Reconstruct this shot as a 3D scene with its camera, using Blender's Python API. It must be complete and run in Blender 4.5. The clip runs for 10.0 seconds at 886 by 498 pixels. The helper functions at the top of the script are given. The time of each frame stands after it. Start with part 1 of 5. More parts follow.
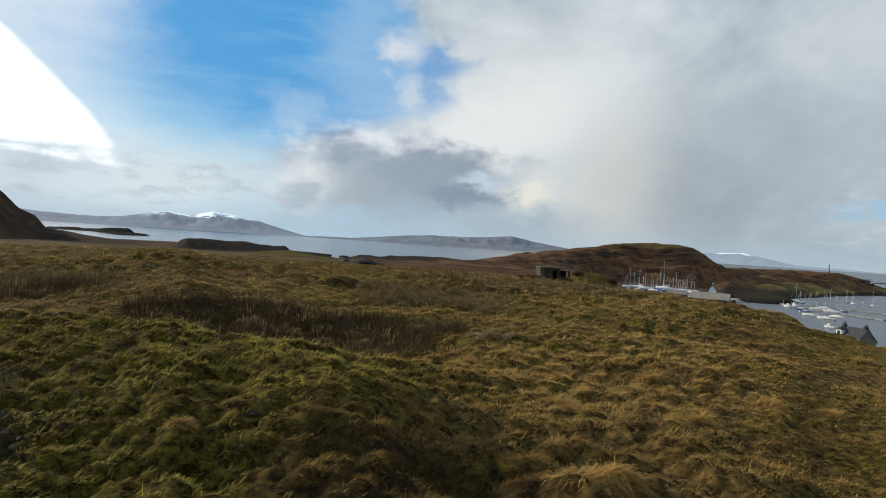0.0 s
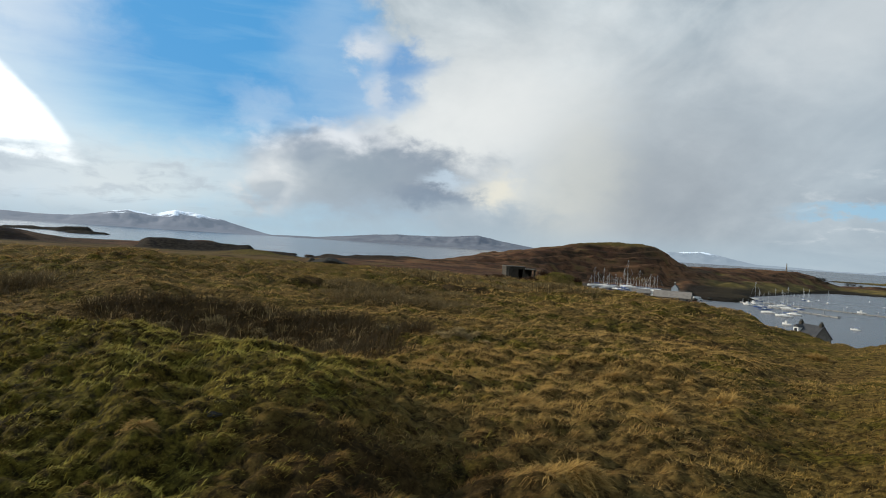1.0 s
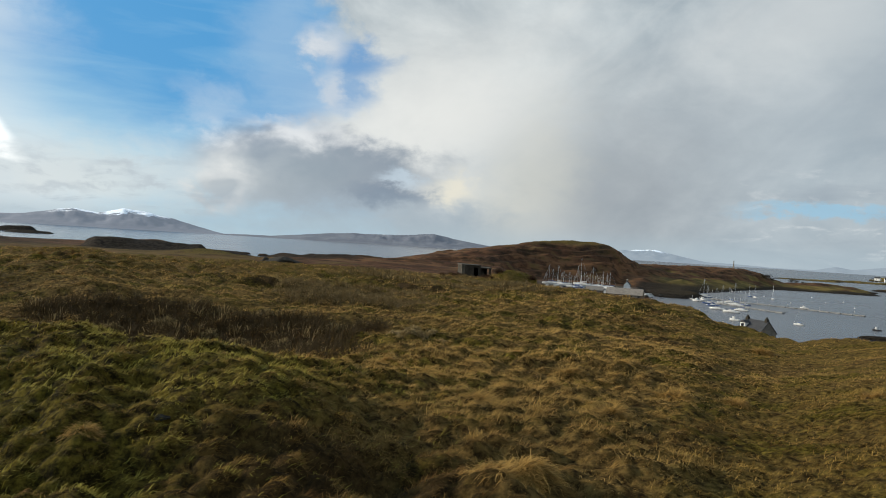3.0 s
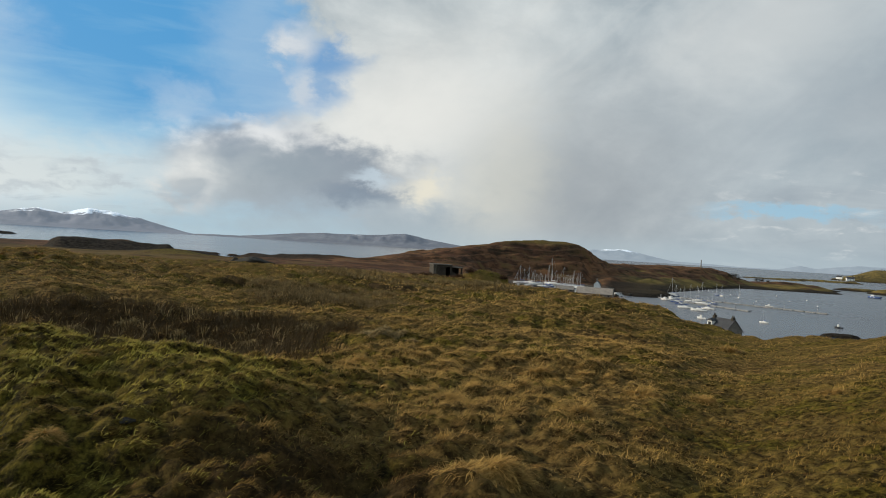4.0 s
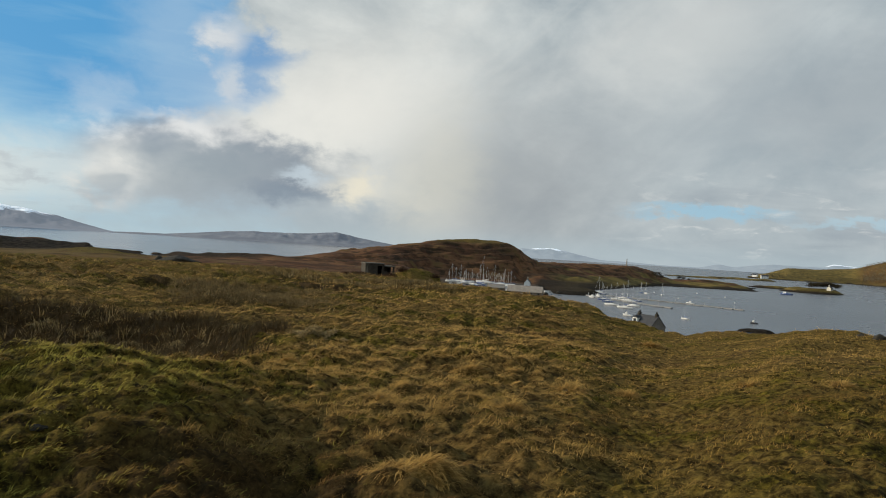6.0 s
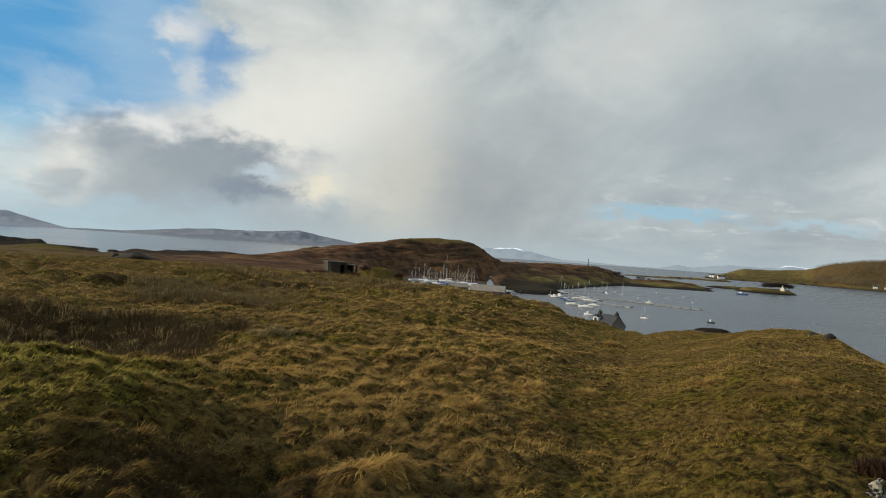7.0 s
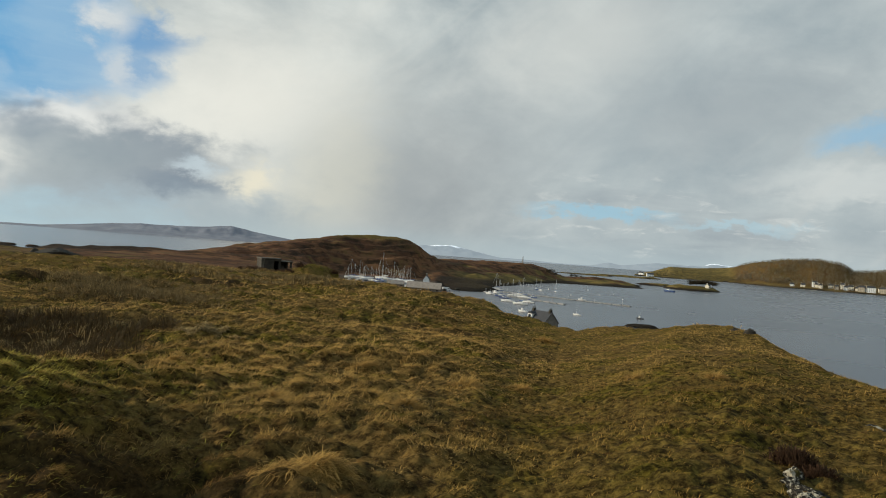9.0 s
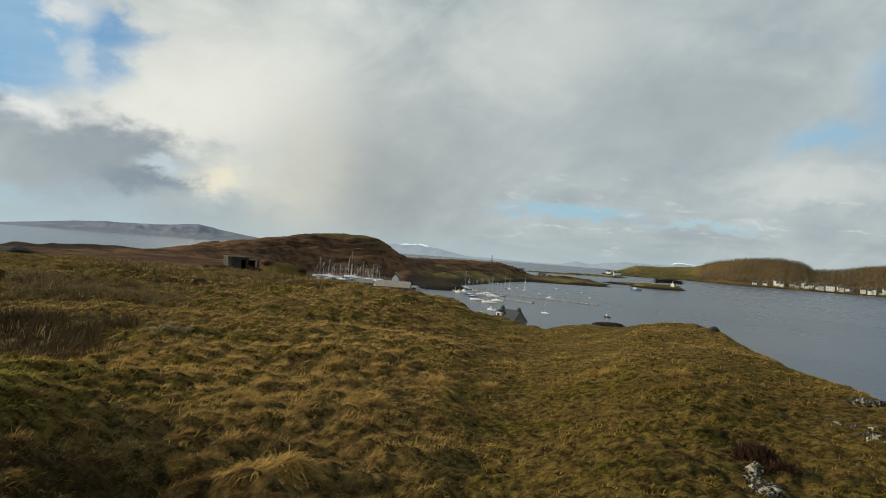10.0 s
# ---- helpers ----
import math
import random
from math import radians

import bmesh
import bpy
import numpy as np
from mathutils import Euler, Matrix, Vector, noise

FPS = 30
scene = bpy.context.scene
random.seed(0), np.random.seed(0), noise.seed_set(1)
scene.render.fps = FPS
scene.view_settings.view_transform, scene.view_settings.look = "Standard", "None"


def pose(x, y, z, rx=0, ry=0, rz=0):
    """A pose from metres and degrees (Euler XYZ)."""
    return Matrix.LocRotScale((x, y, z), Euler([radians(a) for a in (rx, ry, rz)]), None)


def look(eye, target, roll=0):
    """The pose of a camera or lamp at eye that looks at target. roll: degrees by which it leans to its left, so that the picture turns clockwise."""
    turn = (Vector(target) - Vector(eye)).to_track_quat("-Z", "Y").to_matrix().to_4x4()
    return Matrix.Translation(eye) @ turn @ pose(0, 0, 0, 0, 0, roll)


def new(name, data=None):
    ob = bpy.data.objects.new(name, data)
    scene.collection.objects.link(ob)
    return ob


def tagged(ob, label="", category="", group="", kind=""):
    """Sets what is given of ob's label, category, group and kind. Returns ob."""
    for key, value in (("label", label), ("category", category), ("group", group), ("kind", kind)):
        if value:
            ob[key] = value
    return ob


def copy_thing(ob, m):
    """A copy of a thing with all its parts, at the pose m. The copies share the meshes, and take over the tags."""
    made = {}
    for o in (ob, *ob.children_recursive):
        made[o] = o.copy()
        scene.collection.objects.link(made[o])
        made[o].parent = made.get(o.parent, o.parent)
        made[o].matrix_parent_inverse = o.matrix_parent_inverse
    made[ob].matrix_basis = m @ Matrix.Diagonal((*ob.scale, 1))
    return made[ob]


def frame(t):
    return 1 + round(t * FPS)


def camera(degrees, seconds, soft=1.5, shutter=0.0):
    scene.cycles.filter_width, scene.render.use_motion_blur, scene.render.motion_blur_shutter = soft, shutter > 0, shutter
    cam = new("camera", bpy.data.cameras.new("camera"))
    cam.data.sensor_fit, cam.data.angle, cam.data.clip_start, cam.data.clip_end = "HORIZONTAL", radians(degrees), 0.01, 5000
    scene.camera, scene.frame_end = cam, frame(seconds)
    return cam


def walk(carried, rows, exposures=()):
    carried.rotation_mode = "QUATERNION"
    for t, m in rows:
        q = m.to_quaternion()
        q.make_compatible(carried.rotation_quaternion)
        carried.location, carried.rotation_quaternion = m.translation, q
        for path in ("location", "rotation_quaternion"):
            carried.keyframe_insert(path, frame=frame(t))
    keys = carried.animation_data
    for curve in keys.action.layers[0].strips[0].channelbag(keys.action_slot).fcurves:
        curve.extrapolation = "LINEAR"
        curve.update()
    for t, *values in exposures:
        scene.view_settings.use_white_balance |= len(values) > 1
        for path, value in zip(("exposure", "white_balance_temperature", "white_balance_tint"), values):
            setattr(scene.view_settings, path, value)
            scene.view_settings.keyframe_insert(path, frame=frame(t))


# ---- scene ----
EYE = Vector((0.0, 0.0, 25.0))
cam = camera(64.0, 10.0, soft=1.0)


def aim(t, yaw, pitch, roll):
    """A row of the walk: heading to the left of +y, tilt up and lean, in degrees; the eye drifts a few centimetres."""
    drift = Vector((0.012 * t, 0.004 * t, 0.0))
    ya, pa = radians(yaw), radians(pitch)
    ahead = Vector((-math.sin(ya) * math.cos(pa), math.cos(ya) * math.cos(pa), math.sin(pa)))
    return (t, look(EYE + drift, EYE + drift + ahead, roll))


PATH = [aim(*row) for row in (
    (0.0, 0.00, -0.64, 3.65), (0.5, -1.31, -0.59, 3.71), (1.0, -2.71, -0.53, 3.69), (1.5, -3.97, -0.48, 3.62),
    (2.0, -4.41, -0.45, 3.54), (2.5, -5.25, -0.45, 3.53), (4.0, -8.56, -0.30, 3.49), (4.5, -9.90, -0.24, 3.40),
    (5.0, -11.28, -0.20, 3.36), (5.5, -12.55, -0.13, 3.41), (7.0, -16.98, 0.05, 3.94), (7.5, -18.12, 0.10, 4.05),
    (8.0, -19.54, 0.10, 4.17), (8.5, -21.09, 0.16, 4.22), (9.0, -22.12, 0.18, 4.24), (9.5, -23.29, 0.19, 4.40),
    (10.0, -24.60, 0.26, 4.33))]
walk(cam, PATH, exposures=[(0.0, -0.04, 6130, 8), (2.5, -0.06, 6280, 8), (5.0, -0.09, 6510, 8), (7.5, -0.08, 6640, 6.5), (10.0, -0.07, 6680, 5)])

# ---- light: a low sun behind thin cloud, and a broken sky ----
SUN_AZ, SUN_EL = -64.0, 18.0


def way(az, el):
    a, e = radians(az), radians(el)
    return Vector((math.sin(a) * math.cos(e), math.cos(a) * math.cos(e), math.sin(e)))


sun_data = bpy.data.lights.new("sun", "SUN")
sun_data.energy, sun_data.angle, sun_data.color = 5.0, radians(1.2), (1.0, 0.88, 0.70)
sun = new("sun", sun_data)
sun.matrix_world = look(way(SUN_AZ, SUN_EL) * 100, (0, 0, 0))


class Nodes:
    """A short hand for node trees."""

    def __init__(self, tree):
        self.tree = tree
        tree.nodes.clear()

    def add(self, kind, ins=None):
        n = self.tree.nodes.new(kind)
        for k, v in (ins or {}).items():
            self.put(n.inputs[k], v)
        return n

    def put(self, socket, v):
        if isinstance(v, bpy.types.NodeSocket):
            self.tree.links.new(v, socket)
        else:
            socket.default_value = v

    def math(self, op, a, b=0.0, c=0.0, clamp=False):
        n = self.add("ShaderNodeMath")
        n.operation, n.use_clamp = op, clamp
        for s, v in zip(n.inputs, (a, b, c)):
            self.put(s, v)
        return n.outputs[0]

    def step(self, v, lo, hi, to0=0.0, to1=1.0):
        n = self.add("ShaderNodeMapRange")
        n.interpolation_type = "SMOOTHSTEP"
        for k, x in zip((0, 1, 2, 3, 4), (v, lo, hi, to0, to1)):
            self.put(n.inputs[k], x)
        return n.outputs[0]

    def mix(self, f, a, b):
        n = self.add("ShaderNodeMix")
        n.data_type = "RGBA"
        self.put(n.inputs[0], f)
        self.put(n.inputs[6], a)
        self.put(n.inputs[7], b)
        return n.outputs[2]

    def noise(self, vec, scale, detail=4.0, rough=0.55, warp=0.0):
        n = self.add("ShaderNodeTexNoise", {"Scale": scale, "Detail": detail, "Roughness": rough, "Distortion": warp})
        if vec is not None:
            self.put(n.inputs["Vector"], vec)
        return n.outputs[0]


def c4(r, g, b):
    return (r, g, b, 1.0)


world = bpy.data.worlds.new("sky")
world.use_nodes = True
scene.world = world
N = Nodes(world.node_tree)
tex = N.add("ShaderNodeTexCoord").outputs["Generated"]
xyz = N.add("ShaderNodeSeparateXYZ", {0: tex})
az_raw = N.math("MULTIPLY", N.math("ARCTAN2", xyz.outputs[0], xyz.outputs[1]), 57.2958)
el_raw = N.math("MULTIPLY", N.math("ARCSINE", xyz.outputs[2]), 57.2958)
# cloud edges are ragged: the sky's angles are shifted by noise before the cloud shapes are laid out in them
flat = N.add("ShaderNodeCombineXYZ", {0: N.math("MULTIPLY", az_raw, 0.05), 1: N.math("MULTIPLY", el_raw, 0.075), 2: 0.0}).outputs[0]
streak = N.add("ShaderNodeCombineXYZ", {0: N.math("MULTIPLY", az_raw, 0.035), 1: N.math("MULTIPLY", el_raw, 0.22), 2: 3.0}).outputs[0]
n_big = N.math("SUBTRACT", N.noise(flat, 2.2, 6.0, 0.58, 0.3), 0.5)
n_fine = N.math("SUBTRACT", N.noise(flat, 7.0, 5.0, 0.6, 0.2), 0.5)
n_soft = N.math("SUBTRACT", N.noise(flat, 4.5, 3.0, 0.5, 0.3), 0.5)
n_str = N.math("SUBTRACT", N.noise(streak, 3.0, 5.0, 0.55, 0.4), 0.5)
puffs = N.add("ShaderNodeCombineXYZ", {0: N.math("MULTIPLY", az_raw, 0.07), 1: N.math("MULTIPLY", el_raw, 0.24), 2: 9.0}).outputs[0]
n_lump = N.math("SUBTRACT", N.noise(puffs, 4.0, 6.0, 0.6, 0.5), 0.5)
az = N.math("ADD", az_raw, N.math("MULTIPLY_ADD", n_big, 4.5, N.math("MULTIPLY", n_fine, 4.5)))
el = N.math("ADD", el_raw, N.math("MULTIPLY_ADD", n_fine, 3.6, N.math("MULTIPLY", n_str, 1.4)))


def blob(a, e, wa, we, lean=0.0, hard=0.45):
    """A soft patch of the sky about (a, e), wa by we degrees to either side: 1 inside, 0 outside."""
    da = N.math("SUBTRACT", az, a)
    de = N.math("SUBTRACT", el, e)
    da = N.math("MULTIPLY_ADD", de, -lean, da)
    u = N.math("DIVIDE", da, wa)
    v = N.math("DIVIDE", de, we)
    d = N.math("SQRT", N.math("MULTIPLY_ADD", u, u, N.math("MULTIPLY", v, v)))
    return N.step(d, 1.0 + hard, 1.0 - hard)


sky_tex = N.add("ShaderNodeTexSky")
sky_tex.sky_type, sky_tex.sun_disc = "NISHITA", False
sky_tex.sun_elevation, sky_tex.sun_rotation = radians(SUN_EL), radians(SUN_AZ)
sky_tex.air_density, sky_tex.dust_density, sky_tex.ozone_density = 1.0, 1.2, 2.0
scaled = N.add("ShaderNodeVectorMath")
scaled.operation = "SCALE"
N.put(scaled.inputs[0], sky_tex.outputs[0])
N.put(scaled.inputs[3], 0.115)
blue = scaled.outputs[0]
blue = N.mix(0.85, blue, c4(0.075, 0.35, 0.70))


def lay(under, amount, colour):
    return N.mix(amount, under, colour)


def times(a, b):
    return N.math("MULTIPLY", a, b)


# thin high haze over the blue: thick low down and towards the sun, in long streaks
haze = N.math("ADD", N.step(N.math("MULTIPLY_ADD", az_raw, 0.22, el_raw), 8.5, -1.0, 0.0, 0.95), times(n_str, 0.75), clamp=True)
col = lay(blue, haze, c4(0.52, 0.735, 0.85))
col = lay(col, times(blob(-31.5, 15.5, 5.5, 4.0, -0.8, 0.9), 0.75), c4(0.82, 0.86, 0.88))
col = lay(col, times(blob(-31.0, 18.0, 5.0, 2.2, -0.8, 0.8), 0.8), c4(0.88, 0.90, 0.91))
col = lay(col, times(blob(-7.5, 15.5, 2.6, 5.0, 0.25, 0.95), 0.35), c4(0.62, 0.72, 0.80))
# the great shower cloud: all of the sky away from the sun
lit = N.math("MULTIPLY_ADD", n_big, 2.3, N.math("MULTIPLY_ADD", n_fine, 0.5, 0.55), clamp=True)
body = N.mix(lit, c4(0.335, 0.395, 0.435), c4(0.71, 0.74, 0.735))
great = N.math("MAXIMUM", N.step(N.math("MULTIPLY_ADD", el, 0.30, az), -0.2, 3.2), blob(1.0, 8.2, 6.0, 1.8, 0.0, 0.5))
# long fibres of falling rain that rise to the right
along = N.add("ShaderNodeCombineXYZ", {0: N.math("MULTIPLY_ADD", az_raw, -0.075, N.math("MULTIPLY", el_raw, 0.085)), 1: N.math("MULTIPLY_ADD", az_raw, 0.018, N.math("MULTIPLY", el_raw, 0.014)), 2: 7.0}).outputs[0]
fibre = N.math("SUBTRACT", N.noise(along, 1.5, 4.0, 0.5, 0.8), 0.5)
body = lay(body, times(N.step(az_raw, 12.0, 36.0), 0.5), c4(0.395, 0.46, 0.51))
body = lay(body, times(N.step(fibre, 0.0, 0.25), times(N.step(az_raw, 8.0, 20.0), 0.45)), c4(0.34, 0.38, 0.425))
body = lay(body, times(N.step(fibre, -0.02, -0.22), times(N.step(az_raw, 4.0, 16.0), 0.4)), c4(0.72, 0.72, 0.70))
col = lay(col, times(great, 0.97), body)
# its bright sunward shoulder, grey rain shaft and thin lighter parts
col = lay(col, times(blob(5.0, 10.0, 8.5, 5.8, 0.5, 0.95), 0.82), c4(0.92, 0.90, 0.85))
col = lay(col, times(blob(20.5, 6.0, 7.0, 6.5, 0.45, 0.97), 0.75), c4(0.35, 0.375, 0.40))
col = lay(col, times(blob(12.6, 4.0, 3.2, 5.5, 0.2, 0.97), 0.6), c4(0.72, 0.70, 0.62))
col = lay(col, times(blob(27.0, 11.0, 7.0, 5.0, 0.2, 0.95), 0.35), c4(0.56, 0.61, 0.64))
col = lay(col, times(blob(32.0, 17.0, 6.0, 4.0, 0.5, 0.95), 0.5), c4(0.76, 0.765, 0.75))
col = lay(col, times(blob(43.0, 12.0, 7.5, 3.2, 0.9, 0.9), 0.55), c4(0.36, 0.405, 0.45))
# small holes of blue beside a white puff
col = lay(col, times(blob(-1.7, 13.9, 2.3, 1.0, 0.3, 0.85), 0.85), c4(0.15, 0.35, 0.65))
col = lay(col, times(blob(-1.6, 11.7, 1.5, 1.5, 0.25, 0.85), 0.75), c4(0.18, 0.38, 0.66))
col = lay(col, times(blob(-4.4, 14.8, 1.5, 1.3, 0.1, 0.7), 0.92), N.mix(N.math("MULTIPLY_ADD", n_fine, 2.0, 0.6, clamp=True), c4(0.50, 0.57, 0.66), c4(0.80, 0.81, 0.82)))
col = lay(col, times(blob(-3.1, 11.4, 1.0, 1.3, -0.2, 0.8), 0.8), c4(0.64, 0.69, 0.75))
col = lay(col, times(blob(-12.4, 9.4, 1.9, 1.5, -0.7, 0.95), 0.38), c4(0.66, 0.74, 0.82))
# the lower cloud: white heads round a grey base
heads = N.math("MAXIMUM", blob(-5.5, 5.6, 7.6, 3.0, 0.0, 0.3), blob(-10.8, 3.4, 2.2, 1.7, 0.0, 0.4))
col = lay(col, times(heads, 0.92), N.mix(N.math("MULTIPLY_ADD", n_soft, 3.2, N.math("MULTIPLY_ADD", n_fine, 0.7, 0.38), clamp=True), c4(0.345, 0.385, 0.445), c4(0.86, 0.85, 0.83)))
col = lay(col, times(blob(-0.8, 5.7, 5.6, 1.6, 0.0, 0.65), 0.88), c4(0.285, 0.335, 0.395))
col = lay(col, times(blob(-3.4, 3.4, 5.6, 1.3, 0.0, 0.7), 0.8), c4(0.335, 0.37, 0.42))
col = lay(col, times(blob(-4.2, 4.7, 4.2, 2.1, 0.0, 0.8), 0.65), c4(0.355, 0.41, 0.455))
col = lay(col, times(blob(-8.5, 4.6, 4.6, 2.0, 0.0, 0.95), 0.45), c4(0.34, 0.405, 0.455))
col = lay(col, times(blob(1.6, 3.6, 3.2, 0.9, 0.0, 0.75), 0.9), c4(0.225, 0.28, 0.355))
col = lay(col, times(blob(2.6, 5.1, 1.6, 0.55, 0.0, 0.7), 0.7), c4(0.62, 0.72, 0.80))
col = lay(col, times(blob(7.0, 4.4, 1.7, 0.9, 0.0, 0.9), 0.85), c4(0.88, 0.82, 0.68))
col = lay(col, times(times(blob(-11.4, 3.3, 1.9, 1.5, 0.0, 0.85), N.step(N.math("MULTIPLY_ADD", n_fine, 0.4, n_soft), -0.16, 0.14)), 0.75), c4(0.93, 0.91, 0.88))
col = lay(col, times(times(blob(-8.0, 7.9, 6.0, 0.8, 0.0, 0.9), N.step(N.math("MULTIPLY_ADD", n_fine, 0.4, n_soft), -0.12, 0.16)), 0.7), c4(0.86, 0.87, 0.88))
# layered bands and pale gaps over the far shore
bands = times(N.step(az_raw, 24.0, 35.0), N.step(el_raw, 9.0, 3.5))
col = lay(col, times(bands, N.step(n_str, -0.08, 0.25, 0.0, 0.7)), c4(0.33, 0.38, 0.435))
col = lay(col, times(bands, N.step(n_lump, 0.05, 0.26, 0.0, 0.8)), c4(0.76, 0.775, 0.775))
col = lay(col, times(blob(34.5, 3.9, 4.6, 0.35, 0.0, 0.7), 0.85), c4(0.36, 0.58, 0.74))
col = lay(col, times(blob(45.0, 3.5, 4.0, 0.3, 0.0, 0.7), 0.6), c4(0.45, 0.64, 0.76))
col = lay(col, times(blob(52.8, 10.2, 2.4, 0.9, 0.8, 0.8), 0.75), c4(0.30, 0.52, 0.74))
col = lay(col, times(blob(59.0, 15.0, 3.0, 5.0, 0.3, 0.7), 0.75), c4(0.26, 0.46, 0.70))
col = lay(col, times(blob(52.0, 6.8, 6.0, 1.3, 0.8, 0.8), 0.6), c4(0.72, 0.75, 0.76))
# grey bank low in the west, and the white veil lit from behind by the sun
col = lay(col, times(blob(-35.0, 2.6, 7.5, 2.2, -0.3, 0.8), 0.85), c4(0.37, 0.43, 0.50))
mid_el = N.math("SUBTRACT", el_raw, 8.5)
edge = N.math("ADD", N.math("MULTIPLY_ADD", n_fine, 0.9, az_raw), N.math("MULTIPLY_ADD", times(mid_el, mid_el), 0.03, N.math("MULTIPLY", el_raw, 0.985)))
col = lay(col, times(N.step(edge, -13.0, -21.0), 0.55), c4(0.84, 0.88, 0.90))
veil = times(N.step(edge, -19.2, -20.6), times(N.step(az_raw, -62.0, -52.0), N.step(el_raw, 19.0, 14.0)))
veil = times(veil, N.step(N.math("MULTIPLY_ADD", n_str, 5.0, N.math("MULTIPLY_ADD", n_fine, 2.0, el_raw)), 3.7, 6.0))
col = lay(col, veil, c4(1.7, 1.66, 1.6))
col = lay(col, times(blob(-20.0, 3.4, 9.5, 2.3, 0.0, 0.9), 0.75), c4(0.76, 0.775, 0.75))
low_west = times(times(N.step(el_raw, 7.0, 3.0), N.step(az_raw, -8.0, -14.0)), N.step(n_lump, -0.02, 0.22))
col = lay(col, times(low_west, 0.55), c4(0.47, 0.52, 0.565))
for ca, ce, cw, ch in ((-18.6, 4.2, 1.5, 0.35), (-22.0, 2.4, 1.7, 0.3), (-29.5, 3.8, 1.8, 0.4), (-16.0, 3.0, 1.3, 0.25), (-19.8, 2.9, 1.2, 0.2)):
    col = lay(col, times(blob(ca, ce, cw, ch, 0.0, 0.9), 0.6), c4(0.52, 0.57, 0.61))
col = lay(col, times(blob(-1.0, 1.7, 11.0, 1.6, 0.0, 0.8), 0.7), c4(0.40, 0.47, 0.53))
# a pale belt low over the sea
col = lay(col, N.step(el_raw, 2.2, 0.2, 0.0, 0.6), c4(0.445, 0.535, 0.59))
bg = N.add("ShaderNodeBackground", {"Color": col, "Strength": 1.0})
N.add("ShaderNodeOutputWorld", {"Surface": bg.outputs[0]})

# ---- lie of the land: heights over the sea by heading (degrees right of +y) and distance ----
def lerp_at(a, xs, ys):
    return np.interp(a, xs, ys)


def hash2(ix, iy, seed):
    h = (ix.astype(np.int64) * 374761393 + iy.astype(np.int64) * 668265263 + seed * 1442695041) & 0x7FFFFFFF
    h = ((h ^ (h >> 13)) * 1274126177) & 0x7FFFFFFF
    return ((h ^ (h >> 16)) & 0xFFFF) / 65535.0


def value_noise(x, y, seed=0):
    ix, iy = np.floor(x), np.floor(y)
    fx, fy = x - ix, y - iy
    fx, fy = fx * fx * (3 - 2 * fx), fy * fy * (3 - 2 * fy)
    a, b = hash2(ix, iy, seed), hash2(ix + 1, iy, seed)
    c, d = hash2(ix, iy + 1, seed), hash2(ix + 1, iy + 1, seed)
    return (a * (1 - fx) + b * fx) * (1 - fy) + (c * (1 - fx) + d * fx) * fy


def fbm(x, y, octaves=4, seed=0):
    s, amp, tot = 0.0, 1.0, 0.0
    for o in range(octaves):
        s = s + amp * (value_noise(x * 2 ** o + 17.3 * o, y * 2 ** o - 9.1 * o, seed + o) - 0.5)
        tot += amp
        amp *= 0.5
    return s / tot


def smooth(v, lo, hi):
    t = np.clip((v - lo) / (hi - lo), 0, 1)
    return t * t * (3 - 2 * t)


def softmax(a, b, k):
    h = np.clip(0.5 + 0.5 * (a - b) / k, 0, 1)
    return b * (1 - h) + a * h + k * h * (1 - h)


# the edge of the moor: how far off it lies and how far below the eye
EDGE_AZ = (-180, -60, -32, -20, -17, -12, -7, 0, 9, 12, 15, 18, 22, 26, 29, 32, 35, 39, 41, 45, 46.5, 48.5, 51, 54, 57, 65, 90, 180)
EDGE_R = (60, 60, 70, 72, 62, 62, 76, 98, 105, 95, 75, 65, 55, 47, 40, 34, 30, 27, 26, 24, 22, 20, 17, 15, 13, 12, 14, 60)
EDGE_EL = (2.6, 2.6, 2.5, 2.15, 2.85, 2.95, 2.75, 2.55, 2.78, 2.85, 3.12, 3.22, 3.68, 4.08, 4.86, 5.42, 5.3, 4.72, 4.27, 4.3, 4.55, 5.27, 6.35, 7.12, 7.95, 9.0, 8.0, 2.6)
# crest of the hill and the long ridge behind the boatyard
CREST_AZ = (-4, 0, 2.5, 5.2, 8.8, 12, 14.2, 16.5, 18.3, 19.3, 20.1, 20.9, 21.8, 23.5, 26, 28.6, 30.2, 31, 32, 34.5, 36.5, 38.2)
CREST_EL = (-1.75, -1.6, -1.5, -0.93, -0.26, 0.29, 0.70, 0.86, 0.88, 0.72, 0.32, -0.25, -0.74, -0.66, -0.56, -0.48, -0.67, -1.05, -1.30, -1.15, -1.32, -1.75)
# wooded headland across the bay
WOOD_AZ = (37.5, 38.4, 40, 42.2, 44.4, 45.6, 47.7, 50, 51.5, 52.3, 53.6, 55.7, 57, 62, 80)
WOOD_EL = (-0.9, -0.5, 0.05, 0.1, 0.35, 0.78, 1.15, 1.3, 1.1, 0.65, 0.75, 1.15, 1.3, 1.5, 1.2)


